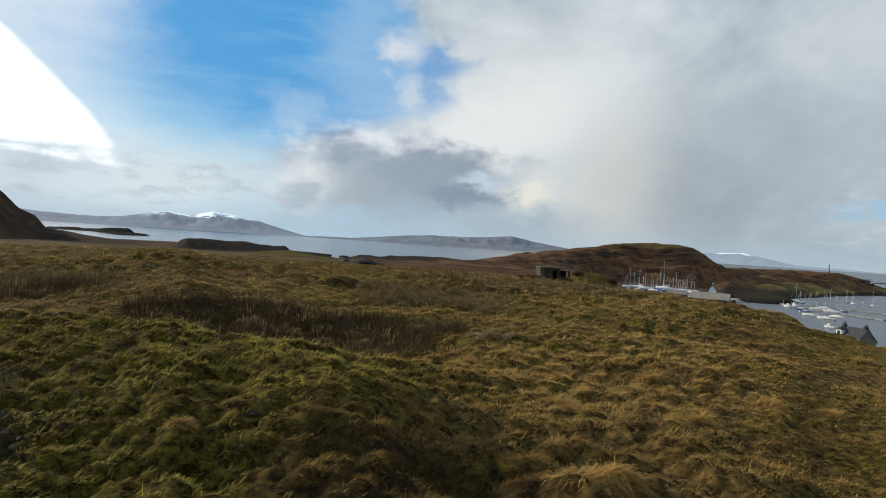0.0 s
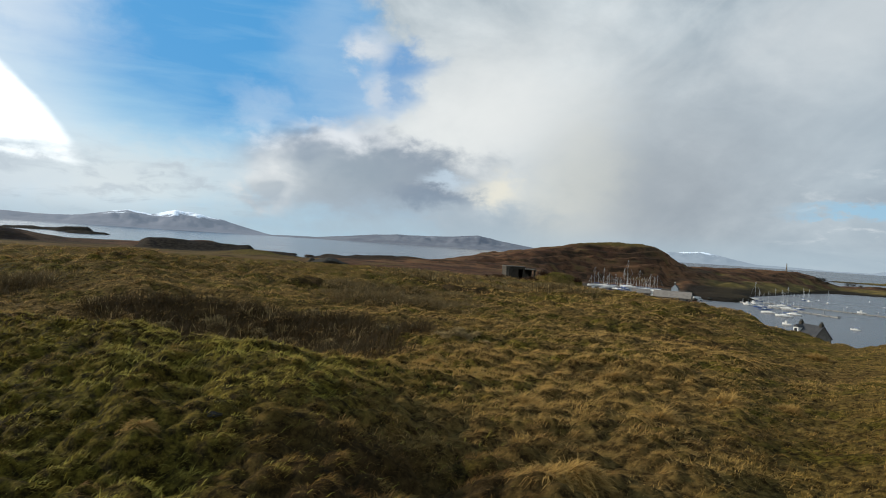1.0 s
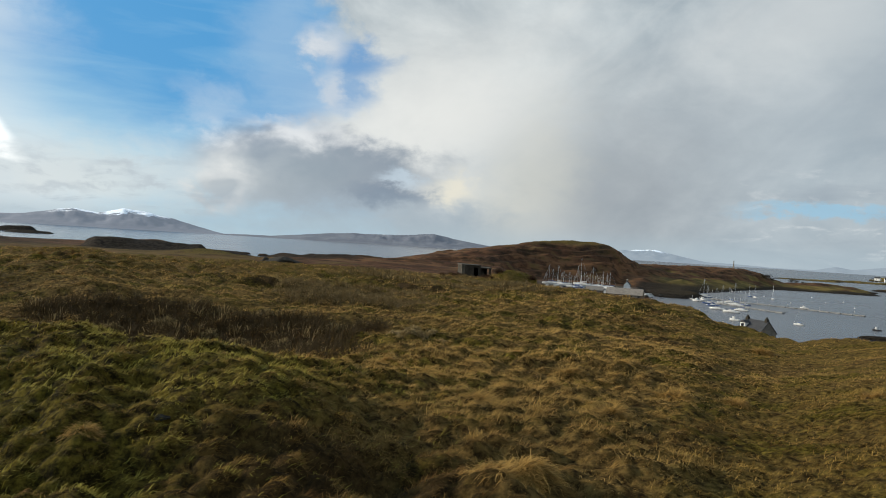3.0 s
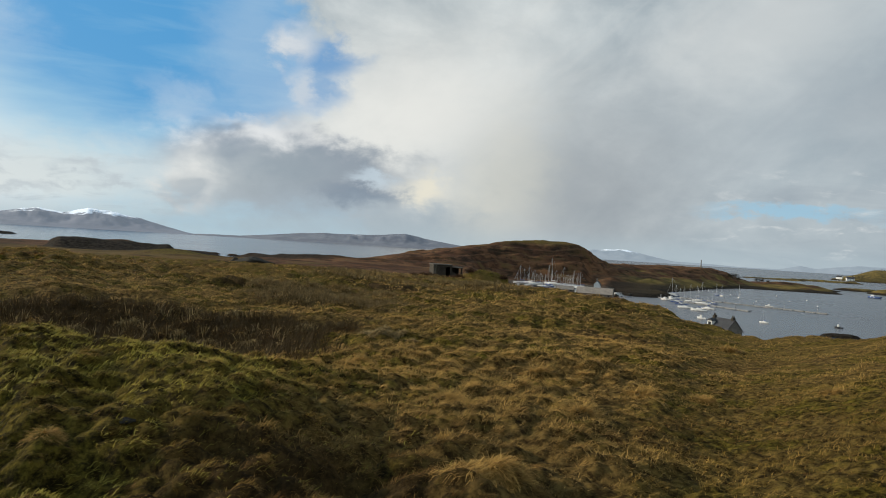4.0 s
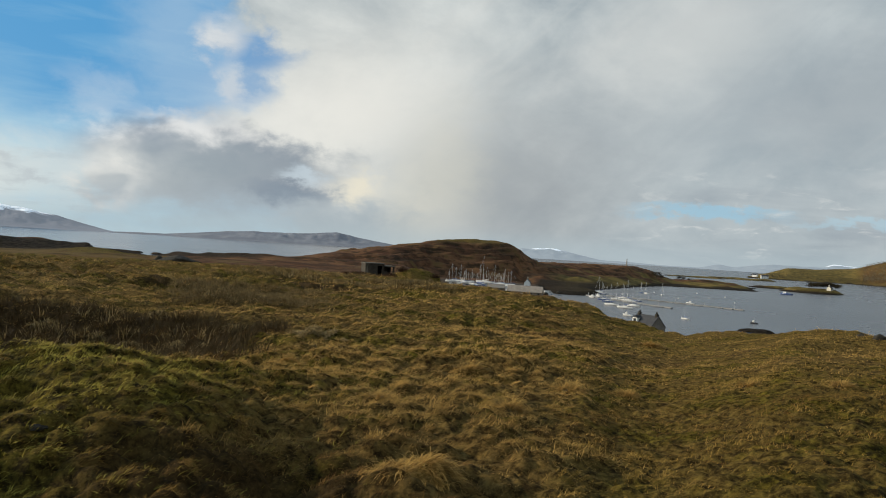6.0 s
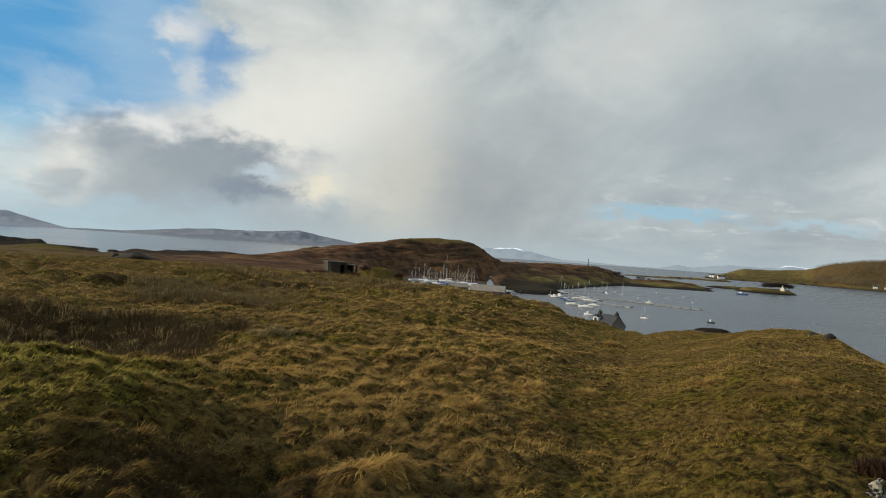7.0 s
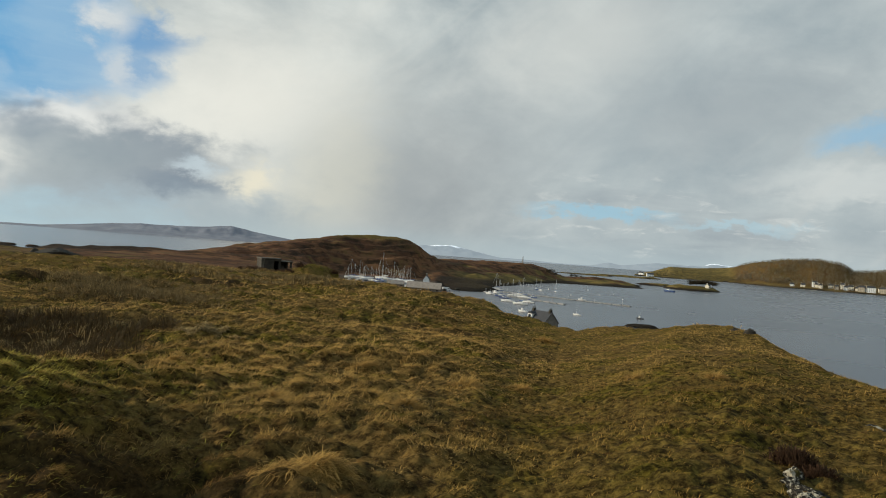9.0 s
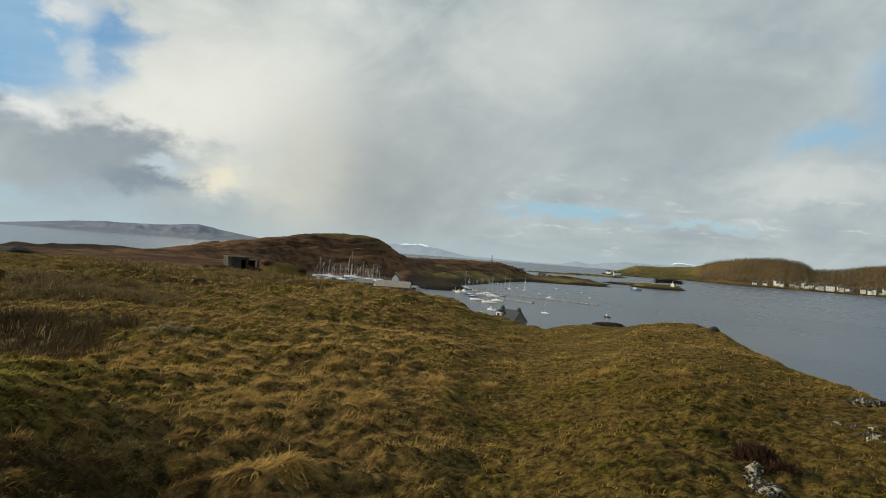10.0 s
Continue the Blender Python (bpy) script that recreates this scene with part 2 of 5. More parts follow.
def land(x, y):
    """Height of the ground over the sea at x, y (arrays)."""
    r = np.hypot(x, y) + 1e-6
    a = np.degrees(np.arctan2(x, y))
    lumps = fbm(x / 9.0, y / 9.0, 3, 11)
    rc = lerp_at(a, EDGE_AZ, EDGE_R)
    dc = rc * np.tan(np.radians(lerp_at(a, EDGE_AZ, EDGE_EL)))
    s = np.clip(r / rc, 0, 1)
    drop = 1.62 + (dc - 1.62) * s ** 0.8
    # mossy bank with a rushy hollow behind it, and a round hummock
    left = smooth(a, 6.0, -12.0) * smooth(a, -120.0, -70.0)
    brow = np.interp(a, (-60, -32, -24, -19, -14, -8, 0), (12.4, 12.2, 10.9, 10.0, 9.3, 9.2, 9.2))
    drop -= left * (0.43 * np.exp(-((r - brow) / np.where(r < brow, 3.2, 2.2)) ** 2) - 0.95 * np.exp(-((r - brow - 7.0) / 4.0) ** 2))
    drop += left * 0.20 * np.exp(-((r - 4.8) / 1.8) ** 2)
    drop -= 0.22 * np.exp(-((a + 7.5) / 11.0) ** 2 - ((r - 6.9 - 0.03 * (a + 7.5)) / 1.2) ** 2)
    drop += 0.16 * np.exp(-((a + 15.5) / 3.0) ** 2 - ((r - 7.4) / 0.5) ** 2)
    drop += 0.30 * np.exp(-((a - 3.0) / 5.0) ** 2 - ((r - 5.6) / 1.4) ** 2)
    drop -= 0.06 * np.exp(-((a - 13.6) / 3.4) ** 2 - ((r - 5.75) / 0.42) ** 2)
    moor = 25.0 - drop + lumps * 0.9 * smooth(r, 8.0, 30.0) * (1 - 0.6 * smooth(s, 0.8, 1.0))
    # beyond the edge: a steep brae to the bay, or a gentle fall to the western cliffs
    past = np.maximum(r - rc, 0)
    brae = np.where(past > 0, past * 0.62 - 1.2 * (1 - np.exp(-past / 2.0)), 0.0)
    steep = 25.0 - dc - np.maximum(brae, 0)
    end = np.interp(a, (20, 21.8, 22.6, 23.6, 25), (575.0, 560.0, 440.0, 270.0, 190.0)) + 25.0 * fbm(x / 30.0, y / 30.0, 3, 4)
    shelf = 3.2 - 6.0 * smooth(r, end - 30, end) - 6.0 * smooth(a, 32.5, 34.0)
    steep = softmax(steep, shelf + lumps * 0.6 + 1.6 * fbm(x / 6.0, y / 6.0, 4, 17) * smooth(a, 20.5, 22.5), 1.0)
    far_drop = np.interp(r, (60, 105, 150, 260, 430, 500, 620), (3.3, 4.4, 6.3, 8.2, 11.6, 19.0, 29.0))
    edge_drop = np.interp(rc, (60, 105), (3.3, 4.4))
    west = 25.0 - far_drop - (dc - edge_drop) * np.exp(-past / 40.0) + fbm(x / 60.0, y / 60.0, 4, 5) * 5.0 * smooth(r, 90.0, 220.0) + fbm(x / 13.0, y / 11.0, 4, 19) * 3.2 * smooth(r, 270.0, 340.0) * smooth(a, -14.0, -11.0) - 1.6 * np.exp(-((a + 8.3) / 1.3) ** 2) * smooth(r, 280.0, 340.0)
    w = smooth(a, 10.5, 14.5) + smooth(-a, 75.0, 90.0)
    out = west * (1 - w) + steep * w
    z = np.where(r < rc, moor, out)
    mound = 25.0 - 104.0 * np.tan(np.radians(np.interp(a, (9.2, 9.9, 10.75, 11.5, 12.1, 13.0, 13.96, 14.9), (8.0, 2.75, 2.35, 2.16, 2.12, 2.26, 2.55, 8.0))))
    z = np.maximum(z, mound + 0.35 + 0.5 * lumps - 2.2 * ((r - 104.0) / 6.0) ** 2)
    z = z + 0.1 * np.exp(-((a - 8.5) / 3.0) ** 2 - ((r - 101.0) / 4.0) ** 2)
    z = z + 2.3 * np.exp(-((a + 12.0) / 2.4) ** 2 - ((r - 258.0) / 26.0) ** 2)
    # flat-topped dark ridge and the steep hill to the west
    ridge_top = 25.0 - 300.0 * np.tan(np.radians(np.interp(a, (-21, -19.8, -18.5, -16, -14.5, -12.6, -11.8), (1.35, 0.95, 1.0, 1.06, 1.16, 1.24, 1.5))))
    ridge = ridge_top - 14.0 * smooth(np.abs(r - 320.0), 14.0, 70.0) - 12.0 * smooth(np.abs(a + 16.3 + lumps), 3.7, 5.2) - 40.0 * smooth(np.abs(a + 16.3), 5.0, 7.0) + fbm(x / 12.0, y / 12.0, 4, 6) * 2.4 - np.maximum(r - 300.0, 0) * 0.045
    z = softmax(z, ridge, 1.0)
    whill = 25.0 + 380.0 * np.tan(np.radians(np.interp(a, (-60, -40, -33.5, -32, -31, -30, -29.3, -27.5, -24.5, -20), (3.5, 3.6, 2.1, 1.2, 0.26, -0.17, -1.05, -1.25, -1.75, -2.2))))
    whill = whill - 0.0009 * (r - 380.0) ** 2 + fbm(x / 40.0, y / 40.0, 4, 8) * 5.0
    z = np.where(a < -19, softmax(z, whill, 1.5), z)
    # hill and ridge behind the boatyard
    cr = np.interp(a, (0, 15, 20, 24, 30, 38), (560.0, 650.0, 660.0, 800.0, 880.0, 880.0))
    cz = 25.0 + cr * np.tan(np.radians(np.interp(a, CREST_AZ, CREST_EL)))
    front = np.interp(a, (0, 9, 13, 20.5, 22, 25, 28, 31.4, 34.5, 38), (160.0, 150.0, 72.0, 66.0, 150.0, 195.0, 155.0, 80.0, 60.0, 52.0))
    back = np.interp(a, (0, 15, 30, 38), (160.0, 150.0, 110.0, 45.0))
    u = (r - cr) / np.where(r < cr, front, back)
    rough = fbm(x / 70.0, y / 70.0, 5, 3)
    hill = cz * np.exp(-(np.abs(u) ** 2.2)) * (1 + 0.22 * rough * np.clip(np.abs(u) * 2, 0, 1)) + rough * 2.5 * np.clip(np.abs(u) * 3, 0, 1) - 4.0 * smooth(np.abs(u), 1.2, 2.2)
    face = np.clip(np.abs(u) * 3.0, 0, 1) * smooth(hill, 3.0, 9.0)
    hill = hill + face * (1.1 * np.sin(hill * 1.25 + 9.0 * fbm(x / 60.0, y / 60.0, 3, 14)) + 5.0 * fbm(x / 26.0, y / 18.0, 4, 15))
    hill = hill + 1.5 * fbm(x / 9.0, y / 9.0, 3, 16) * smooth(hill, 2.0, 5.0)
    hill = np.where((a > -6) & (a < 39.2), hill, -4.0) - 6 * smooth(a, 38.0, 39.2) - 12 * smooth(-a, 0.0, 5.0)
    z = softmax(z, hill, 1.5)
    # islet in the sound and its low neighbours
    for ia, ir, wa, wr, h in ((41.6, 930.0, 2.1, 45.0, 5.5), (38.9, 1000.0, 1.5, 30.0, 3.2), (38.15, 302.0, 1.35, 5.0, 1.3), (33.5, 1400.0, 2.4, 16.0, 3.0), (36.8, 1500.0, 2.6, 30.0, 4.5),
                              (24.3, 505.0, 2.5, 42.0, 2.8), (-27.0, 1650.0, 2.6, 45.0, 6.0), (-24.9, 1560.0, 1.5, 30.0, 10.5), (-24.0, 1420.0, 1.6, 40.0, 4.5), (-9.4, 830.0, 0.6, 14.0, 2.0), (-7.9, 800.0, 0.5, 12.0, 2.4)):
        d2 = ((a - ia) / wa) ** 2 + ((r - ir) / wr) ** 2
        z = np.maximum(z, h * np.minimum(0.75, 1.6 * (1 - d2)) * np.maximum(1 + (0.9 if ir < 1400 or ia > 0 else 2.2) * fbm(x / 22.0, y / 22.0, 3, 21), 0.3) - 2.0 * smooth(d2, 0.9, 1.6))
    # wooded headland
    shore = np.interp(a, (37, 40, 44, 47, 51, 57, 70), (1850.0, 1820.0, 1900.0, 1780.0, 1760.0, 1780.0, 1600.0))
    top = 25.0 + (shore + 260.0) * np.tan(np.radians(np.interp(a, WOOD_AZ, WOOD_EL)))
    wood = 3.0 * smooth(r, shore - 12, shore + 6) + 4.5 * smooth(r, shore + 4, shore + 34) + (top - 3.0) * smooth(r, shore + 45, shore + 260) * (1 - 0.6 * smooth(r, shore + 330, shore + 700)) - 3.5
    wood = np.where((a > 37.4) & (a < 100), wood, -3.5) + rough * 5.0 * smooth(r, shore + 60, shore + 200)
    z = np.maximum(z, wood)
    return np.maximum(z, -3.5)


def cushions(x, y, wide, deep, seed):
    """Rounded domes about jittered centres: 0 between them, 1 on top."""
    x, y = x / wide, y / deep
    ix, iy = np.floor(x), np.floor(y)
    best = np.zeros_like(x)
    for di in (-1, 0, 1):
        for dj in (-1, 0, 1):
            cx, cy = ix + di, iy + dj
            px, py = cx + hash2(cx, cy, seed), cy + hash2(cx, cy, seed + 1)
            size = 0.40 + 0.55 * hash2(cx, cy, seed + 2)
            d2 = ((x - px) ** 2 + (y - py) ** 2) / size ** 2
            best = np.maximum(best, size / 0.95 * np.maximum(0, 1 - d2))
    return best


def tussock(x, y):
    """Grass hummocks on the moor: height of the lumps."""
    r, a = np.hypot(x, y), np.degrees(np.arctan2(x, y))
    lumpy = (0.10 + 0.30 * np.clip(fbm(x / 5.0, y / 5.0, 3, 36) + 0.35, 0.1, 0.9)) * (1 - 0.8 * smooth(a, 20.0, 32.0)) * (1 - 0.35 * smooth(a, 4.0, -9.0) * smooth(r, 14.0, 11.0))
    far = smooth(r, 18.0, 34.0)
    near = lumpy * (0.7 * (1 - 0.7 * far) * cushions(x, y, 0.40, 0.34, 31) + (0.35 + 1.5 * far) * cushions(x, y, 0.85, 0.70, 35)) + 0.06 * fbm(x / 0.2, y / 0.2, 2, 33) + (0.07 + 0.03 * smooth(a, 8.0, -4.0)) * smooth(r, 20.0, 10.0) * cushions(x, y, 0.19, 0.16, 37) + 0.05 * smooth(a, 6.0, -6.0) * smooth(r, 16.0, 11.0) * fbm(x / 0.45, y / 0.3, 3, 39) + 0.24 * fbm(x / 1.9, y / 1.5, 3, 41) * (1 - 0.45 * smooth(a, 20.0, 32.0))
    mid = 0.55 * np.maximum(fbm(x / 3.4, y / 2.6, 3, 51), -0.1) * smooth(r, 9.0, 22.0)
    return (near + mid) * smooth(r, 135.0, 90.0)


def height(x, y):
    x, y = np.atleast_1d(np.asarray(x, float)), np.atleast_1d(np.asarray(y, float))
    return land(x, y) + tussock(x, y)


def spot(az, r):
    a = radians(az)
    x, y = r * math.sin(a), r * math.cos(a)
    return x, y, float(height(x, y)[0])


def sheet(name, verts, faces, material, smooth_faces=True):
    me = bpy.data.meshes.new(name)
    me.from_pydata(verts.tolist() if hasattr(verts, "tolist") else verts, [], faces.tolist() if hasattr(faces, "tolist") else faces)
    me.polygons.foreach_set("use_smooth", [smooth_faces] * len(me.polygons))
    me.materials.append(material)
    me.update()
    return new(name, me)


def polar_grid(azs, rs):
    A, R = np.meshgrid(np.radians(azs), rs, indexing="ij")
    x, y = (R * np.sin(A)).ravel(), (R * np.cos(A)).ravel()
    na, nr = len(azs), len(rs)
    i = np.arange(na * nr).reshape(na, nr)
    f = np.stack([i[:-1, :-1], i[:-1, 1:], i[1:, 1:], i[1:, :-1]], -1).reshape(-1, 4)
    return x, y, f[:, ::-1]


# ---- materials ----
def material(name, rough=0.8, metal=0.0, spec=0.3, out=True):
    m = bpy.data.materials.new(name)
    m.use_nodes = True
    n = Nodes(m.node_tree)
    p = n.add("ShaderNodeBsdfPrincipled", {"Roughness": rough, "Metallic": metal, "Specular IOR Level": spec})
    if out:
        n.add("ShaderNodeOutputMaterial", {"Surface": p.outputs[0]})
    return m, n, p


def bumped(n, p, h, dist, strength=1.0):
    b = n.add("ShaderNodeBump", {"Height": h, "Distance": dist, "Strength": strength})
    n.put(p.inputs["Normal"], b.outputs[0])


def coords(n):
    return n.add("ShaderNodeNewGeometry").outputs["Position"]


def attribute(n, name):
    a = n.add("ShaderNodeAttribute")
    a.attribute_name = name
    return a.outputs["Fac"]


def plain(name, base, other, scale=1.0, rough=0.7, metal=0.0, relief=0.0, spec=0.3, fine=9.0):
    """A surface of two mingled tones with grain at two scales."""
    m, n, p = material(name, rough, metal, spec)
    pos = n.add("ShaderNodeTexCoord").outputs["Object"]
    big = n.noise(pos, scale, 5.0, 0.6)
    small = n.noise(pos, scale * fine, 4.0, 0.6)
    f = n.math("MULTIPLY_ADD", small, 0.5, n.math("MULTIPLY", big, 0.6), clamp=True)
    n.put(p.inputs["Base Color"], n.mix(n.step(f, 0.35, 0.75), c4(*base), c4(*other)))
    n.put(p.inputs["Roughness"], n.math("MULTIPLY_ADD", small, 0.25, rough - 0.12, clamp=True))
    if relief:
        bumped(n, p, small, relief)
    return m


def make_ground():
    m, n, p = material("moor", 0.95, 0.0, 0.03)
    pos = coords(n)
    b1 = n.noise(pos, 0.09, 5.0, 0.6)
    b2 = n.noise(pos, 0.7, 5.0, 0.65)
    b3 = n.noise(pos, 9.0, 7.0, 0.75)
    b4 = n.noise(pos, 0.018, 5.0, 0.6)
    straw = n.mix(n.step(b3, 0.35, 0.68), c4(0.030, 0.018, 0.0065), c4(0.235, 0.149, 0.045))
    green = n.mix(n.step(b3, 0.38, 0.68), c4(0.019, 0.0150, 0.004), c4(0.200, 0.152, 0.022))
    rust = n.mix(n.step(b3, 0.3, 0.7), c4(0.020, 0.014, 0.007), c4(0.070, 0.042, 0.016))
    c = n.mix(n.step(n.math("MULTIPLY_ADD", b2, 0.6, n.math("MULTIPLY", b1, 0.5)), 0.50, 0.64), straw, green)
    c = n.mix(n.math("MULTIPLY", attribute(n, "moss"), 0.85), c, green)
    c = n.mix(n.step(n.math("MULTIPLY_ADD", b2, 0.35, n.math("MULTIPLY", b1, 0.75)), 0.60, 0.72), c, rust)
    c = n.mix(attribute(n, "rush"), c, rust)
    # heather and dead bracken on the hills beyond, with strips of bleached grass
    heath = n.mix(n.step(n.math("MULTIPLY_ADD", b1, 0.5, n.math("MULTIPLY", b4, 0.5)), 0.40, 0.60), c4(0.060, 0.030, 0.018), c4(0.155, 0.077, 0.037))
    heath = n.mix(n.math("MULTIPLY", n.step(n.noise(pos, 0.13, 5.0, 0.65), 0.50, 0.62), 0.75), heath, c4(0.022, 0.017, 0.010))
    heath = n.mix(n.step(n.noise(pos, 0.045, 5.0, 0.65), 0.55, 0.66), heath, c4(0.102, 0.064, 0.026))
    beds = n.add("ShaderNodeVectorMath", {0: pos, 1: (0.030, 0.030, 0.30)})
    beds.operation = "MULTIPLY"
    strata = n.noise(beds.outputs[0], 1.3, 6.0, 0.65, 0.4)
    heath = n.mix(n.math("MULTIPLY", n.step(strata, 0.52, 0.64), 0.65), heath, c4(0.022, 0.016, 0.010))
    heath = n.mix(n.math("MULTIPLY", n.step(strata, 0.44, 0.34), 0.6), heath, c4(0.135, 0.086, 0.042))
    c = n.mix(attribute(n, "heath"), c, heath)
    gold = n.mix(n.step(b1, 0.4, 0.62), c4(0.095, 0.073, 0.025), c4(0.19, 0.132, 0.042))
    c = n.mix(attribute(n, "pasture"), c, gold)
    # near-black wet stone; the western hill wears it as painted shade
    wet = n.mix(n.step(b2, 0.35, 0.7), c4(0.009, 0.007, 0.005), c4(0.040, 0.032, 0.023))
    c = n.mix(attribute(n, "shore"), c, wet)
    stone = n.mix(n.step(b3, 0.3, 0.7), c4(0.035, 0.033, 0.03), c4(0.10, 0.095, 0.085))
    c = n.mix(attribute(n, "bare"), c, stone)
    n.put(p.inputs["Base Color"], c)
    bumped(n, p, n.math("MULTIPLY_ADD", b3, 0.45, b2), 0.25, 1.0)
    return m


def make_water():
    m, n, p = material("sea", 0.12, 0.0, 0.27)
    pos = coords(n)
    wide = n.noise(pos, 0.006, 4.0, 0.55)
    n.put(p.inputs["Base Color"], n.mix(wide, c4(0.017, 0.024, 0.037), c4(0.025, 0.033, 0.048)))
    at = n.add("ShaderNodeSeparateXYZ", {0: pos})
    calm = n.step(n.math("MULTIPLY_ADD", at.outputs[1], -0.3, at.outputs[0]), 20.0, -120.0)
    n.put(p.inputs["Roughness"], n.math("ADD", n.step(calm, 0.0, 1.0, 0.23, 0.11), n.math("MULTIPLY", wide, 0.08)))
    ripple = n.noise(pos, 0.9, 4.0, 0.65)
    bumped(n, p, ripple, 0.30, 0.12)
    return m


def make_mountain(name, low, high, snow_from, snow_to, haze_glow):
    m, n, p = material(name, 0.95, 0.0, 0.1)
    pos = coords(n)
    b = n.noise(pos, 0.006, 6.0, 0.6)
    f = n.noise(pos, 0.03, 5.0, 0.6)
    c = n.mix(n.step(n.math("MULTIPLY_ADD", f, 0.4, n.math("MULTIPLY", b, 0.6)), 0.38, 0.6), c4(*low), c4(*high))
    z = n.add("ShaderNodeSeparateXYZ", {0: pos}).outputs[2]
    s = n.math("ADD", z, n.math("MULTIPLY_ADD", b, 110.0, n.math("MULTIPLY_ADD", f, 60.0, -85.0)))
    c = n.mix(n.step(s, snow_from, snow_to), c, c4(0.86, 0.89, 0.93))
    n.put(p.inputs["Base Color"], c)
    # haze of miles of air, painted as an even blue-grey glow
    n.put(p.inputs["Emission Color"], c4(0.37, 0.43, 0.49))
    n.put(p.inputs["Emission Strength"], haze_glow)
    return m


def make_rock():
    """Dark cracked stone with crusts of pale lichen and cushions of moss."""
    m, n, p = material("lichened_rock", 0.95, 0.0, 0.1)
    pos = coords(n)
    coarse, fine = n.noise(pos, 9.0, 5.0, 0.65), n.noise(pos, 38.0, 4.0, 0.6)
    c = n.mix(n.step(fine, 0.35, 0.7), c4(0.012, 0.010, 0.008), c4(0.070, 0.060, 0.045))
    c = n.mix(n.step(n.math("MULTIPLY_ADD", fine, 0.45, n.math("MULTIPLY", coarse, 0.6)), 0.53, 0.60), c, c4(0.36, 0.325, 0.25))
    c = n.mix(n.step(n.noise(pos, 6.0, 4.0, 0.6), 0.58, 0.66), c, c4(0.060, 0.048, 0.014))
    n.put(p.inputs["Base Color"], c)
    bumped(n, p, n.math("ADD", coarse, n.math("MULTIPLY", fine, 0.4)), 0.06)
    return m


MOOR = make_ground()
SEA = make_water()
CONCRETE = plain("old_concrete", (0.020, 0.016, 0.011), (0.062, 0.050, 0.036), 1.6, 0.9, relief=0.02)
# paler copy of the hut's concrete; on the pillar it paints the sunlit end
PALE_CONCRETE = plain("paler_concrete", (0.040, 0.034, 0.025), (0.125, 0.108, 0.082), 1.4, 0.9, relief=0.02)
SLATE = plain("roof_slate", (0.026, 0.026, 0.028), (0.056, 0.055, 0.056), 1.5, 0.75, relief=0.02)
RENDER = plain("white_render", (0.62, 0.61, 0.58), (0.80, 0.79, 0.75), 0.5, 0.9)
CREAM = plain("cream_render", (0.52, 0.47, 0.37), (0.68, 0.63, 0.52), 0.5, 0.9)
STONE = plain("grey_stone", (0.105, 0.09, 0.072), (0.21, 0.185, 0.15), 1.2, 0.9, relief=0.03)
SANDSTONE = plain("pale_sandstone", (0.26, 0.22, 0.165), (0.40, 0.35, 0.27), 0.8, 0.9)
GLASS = plain("dark_pane", (0.02, 0.022, 0.026), (0.04, 0.044, 0.05), 2.0, 0.15, spec=0.6)
GEL_WHITE = plain("white_gelcoat", (0.52, 0.51, 0.49), (0.68, 0.67, 0.64), 0.8, 0.3, spec=0.5)
GEL_BLUE = plain("blue_gelcoat", (0.03, 0.06, 0.16), (0.05, 0.09, 0.22), 0.8, 0.3, spec=0.5)
ANTIFOUL = plain("antifouling_paint", (0.05, 0.06, 0.10), (0.10, 0.09, 0.11), 1.2, 0.8)
ALLOY = plain("mast_alloy", (0.40, 0.40, 0.40), (0.55, 0.55, 0.54), 2.0, 0.45, 0.3)
SAILCLOTH = plain("sail_cover", (0.06, 0.09, 0.20), (0.09, 0.13, 0.27), 2.0, 0.9)
DECKWOOD = plain("weathered_decking", (0.20, 0.20, 0.195), (0.34, 0.33, 0.315), 1.0, 0.9)
STEEL = plain("galvanised_steel", (0.20, 0.21, 0.22), (0.34, 0.35, 0.36), 1.0, 0.55, 0.5)
SHEETROOF = plain("grey_sheet_roofing", (0.20, 0.165, 0.13), (0.34, 0.285, 0.23), 0.8, 0.75, relief=0.02)
RUBBER = plain("black_paint", (0.012, 0.012, 0.014), (0.03, 0.03, 0.034), 2.0, 0.6)
ROCK = make_rock()
BARK = plain("winter_twigs", (0.050, 0.036, 0.026), (0.110, 0.085, 0.058), 0.05, 0.95)
DARKROCK = plain("dark_rock", (0.016, 0.013, 0.009), (0.062, 0.053, 0.038), 9.0, 0.95, relief=0.05, fine=5.0)
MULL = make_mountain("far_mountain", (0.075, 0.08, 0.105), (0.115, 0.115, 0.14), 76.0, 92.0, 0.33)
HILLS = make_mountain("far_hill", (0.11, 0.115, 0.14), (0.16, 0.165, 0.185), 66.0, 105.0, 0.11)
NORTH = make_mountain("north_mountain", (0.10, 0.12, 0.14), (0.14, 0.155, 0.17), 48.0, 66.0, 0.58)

# ---- ground, sea and the far shores ----
VIEW = np.concatenate([np.arange(-180, -44, 4.0), np.arange(-44, -36, 0.5), np.arange(-36, 0, 0.24), np.arange(0, 40, 0.17), np.arange(40, 61, 0.24), np.arange(61, 70, 0.6), np.arange(70, 180, 4.0), [180.0]])
RINGS = np.concatenate([[0.0, 0.8, 1.6, 2.4], np.geomspace(3.4, 120.0, 460), np.geomspace(121.0, 500.0, 130), np.geomspace(503.0, 700.0, 110), np.geomspace(703.0, 1150.0, 80), np.geomspace(1160.0, 2700.0, 60)])


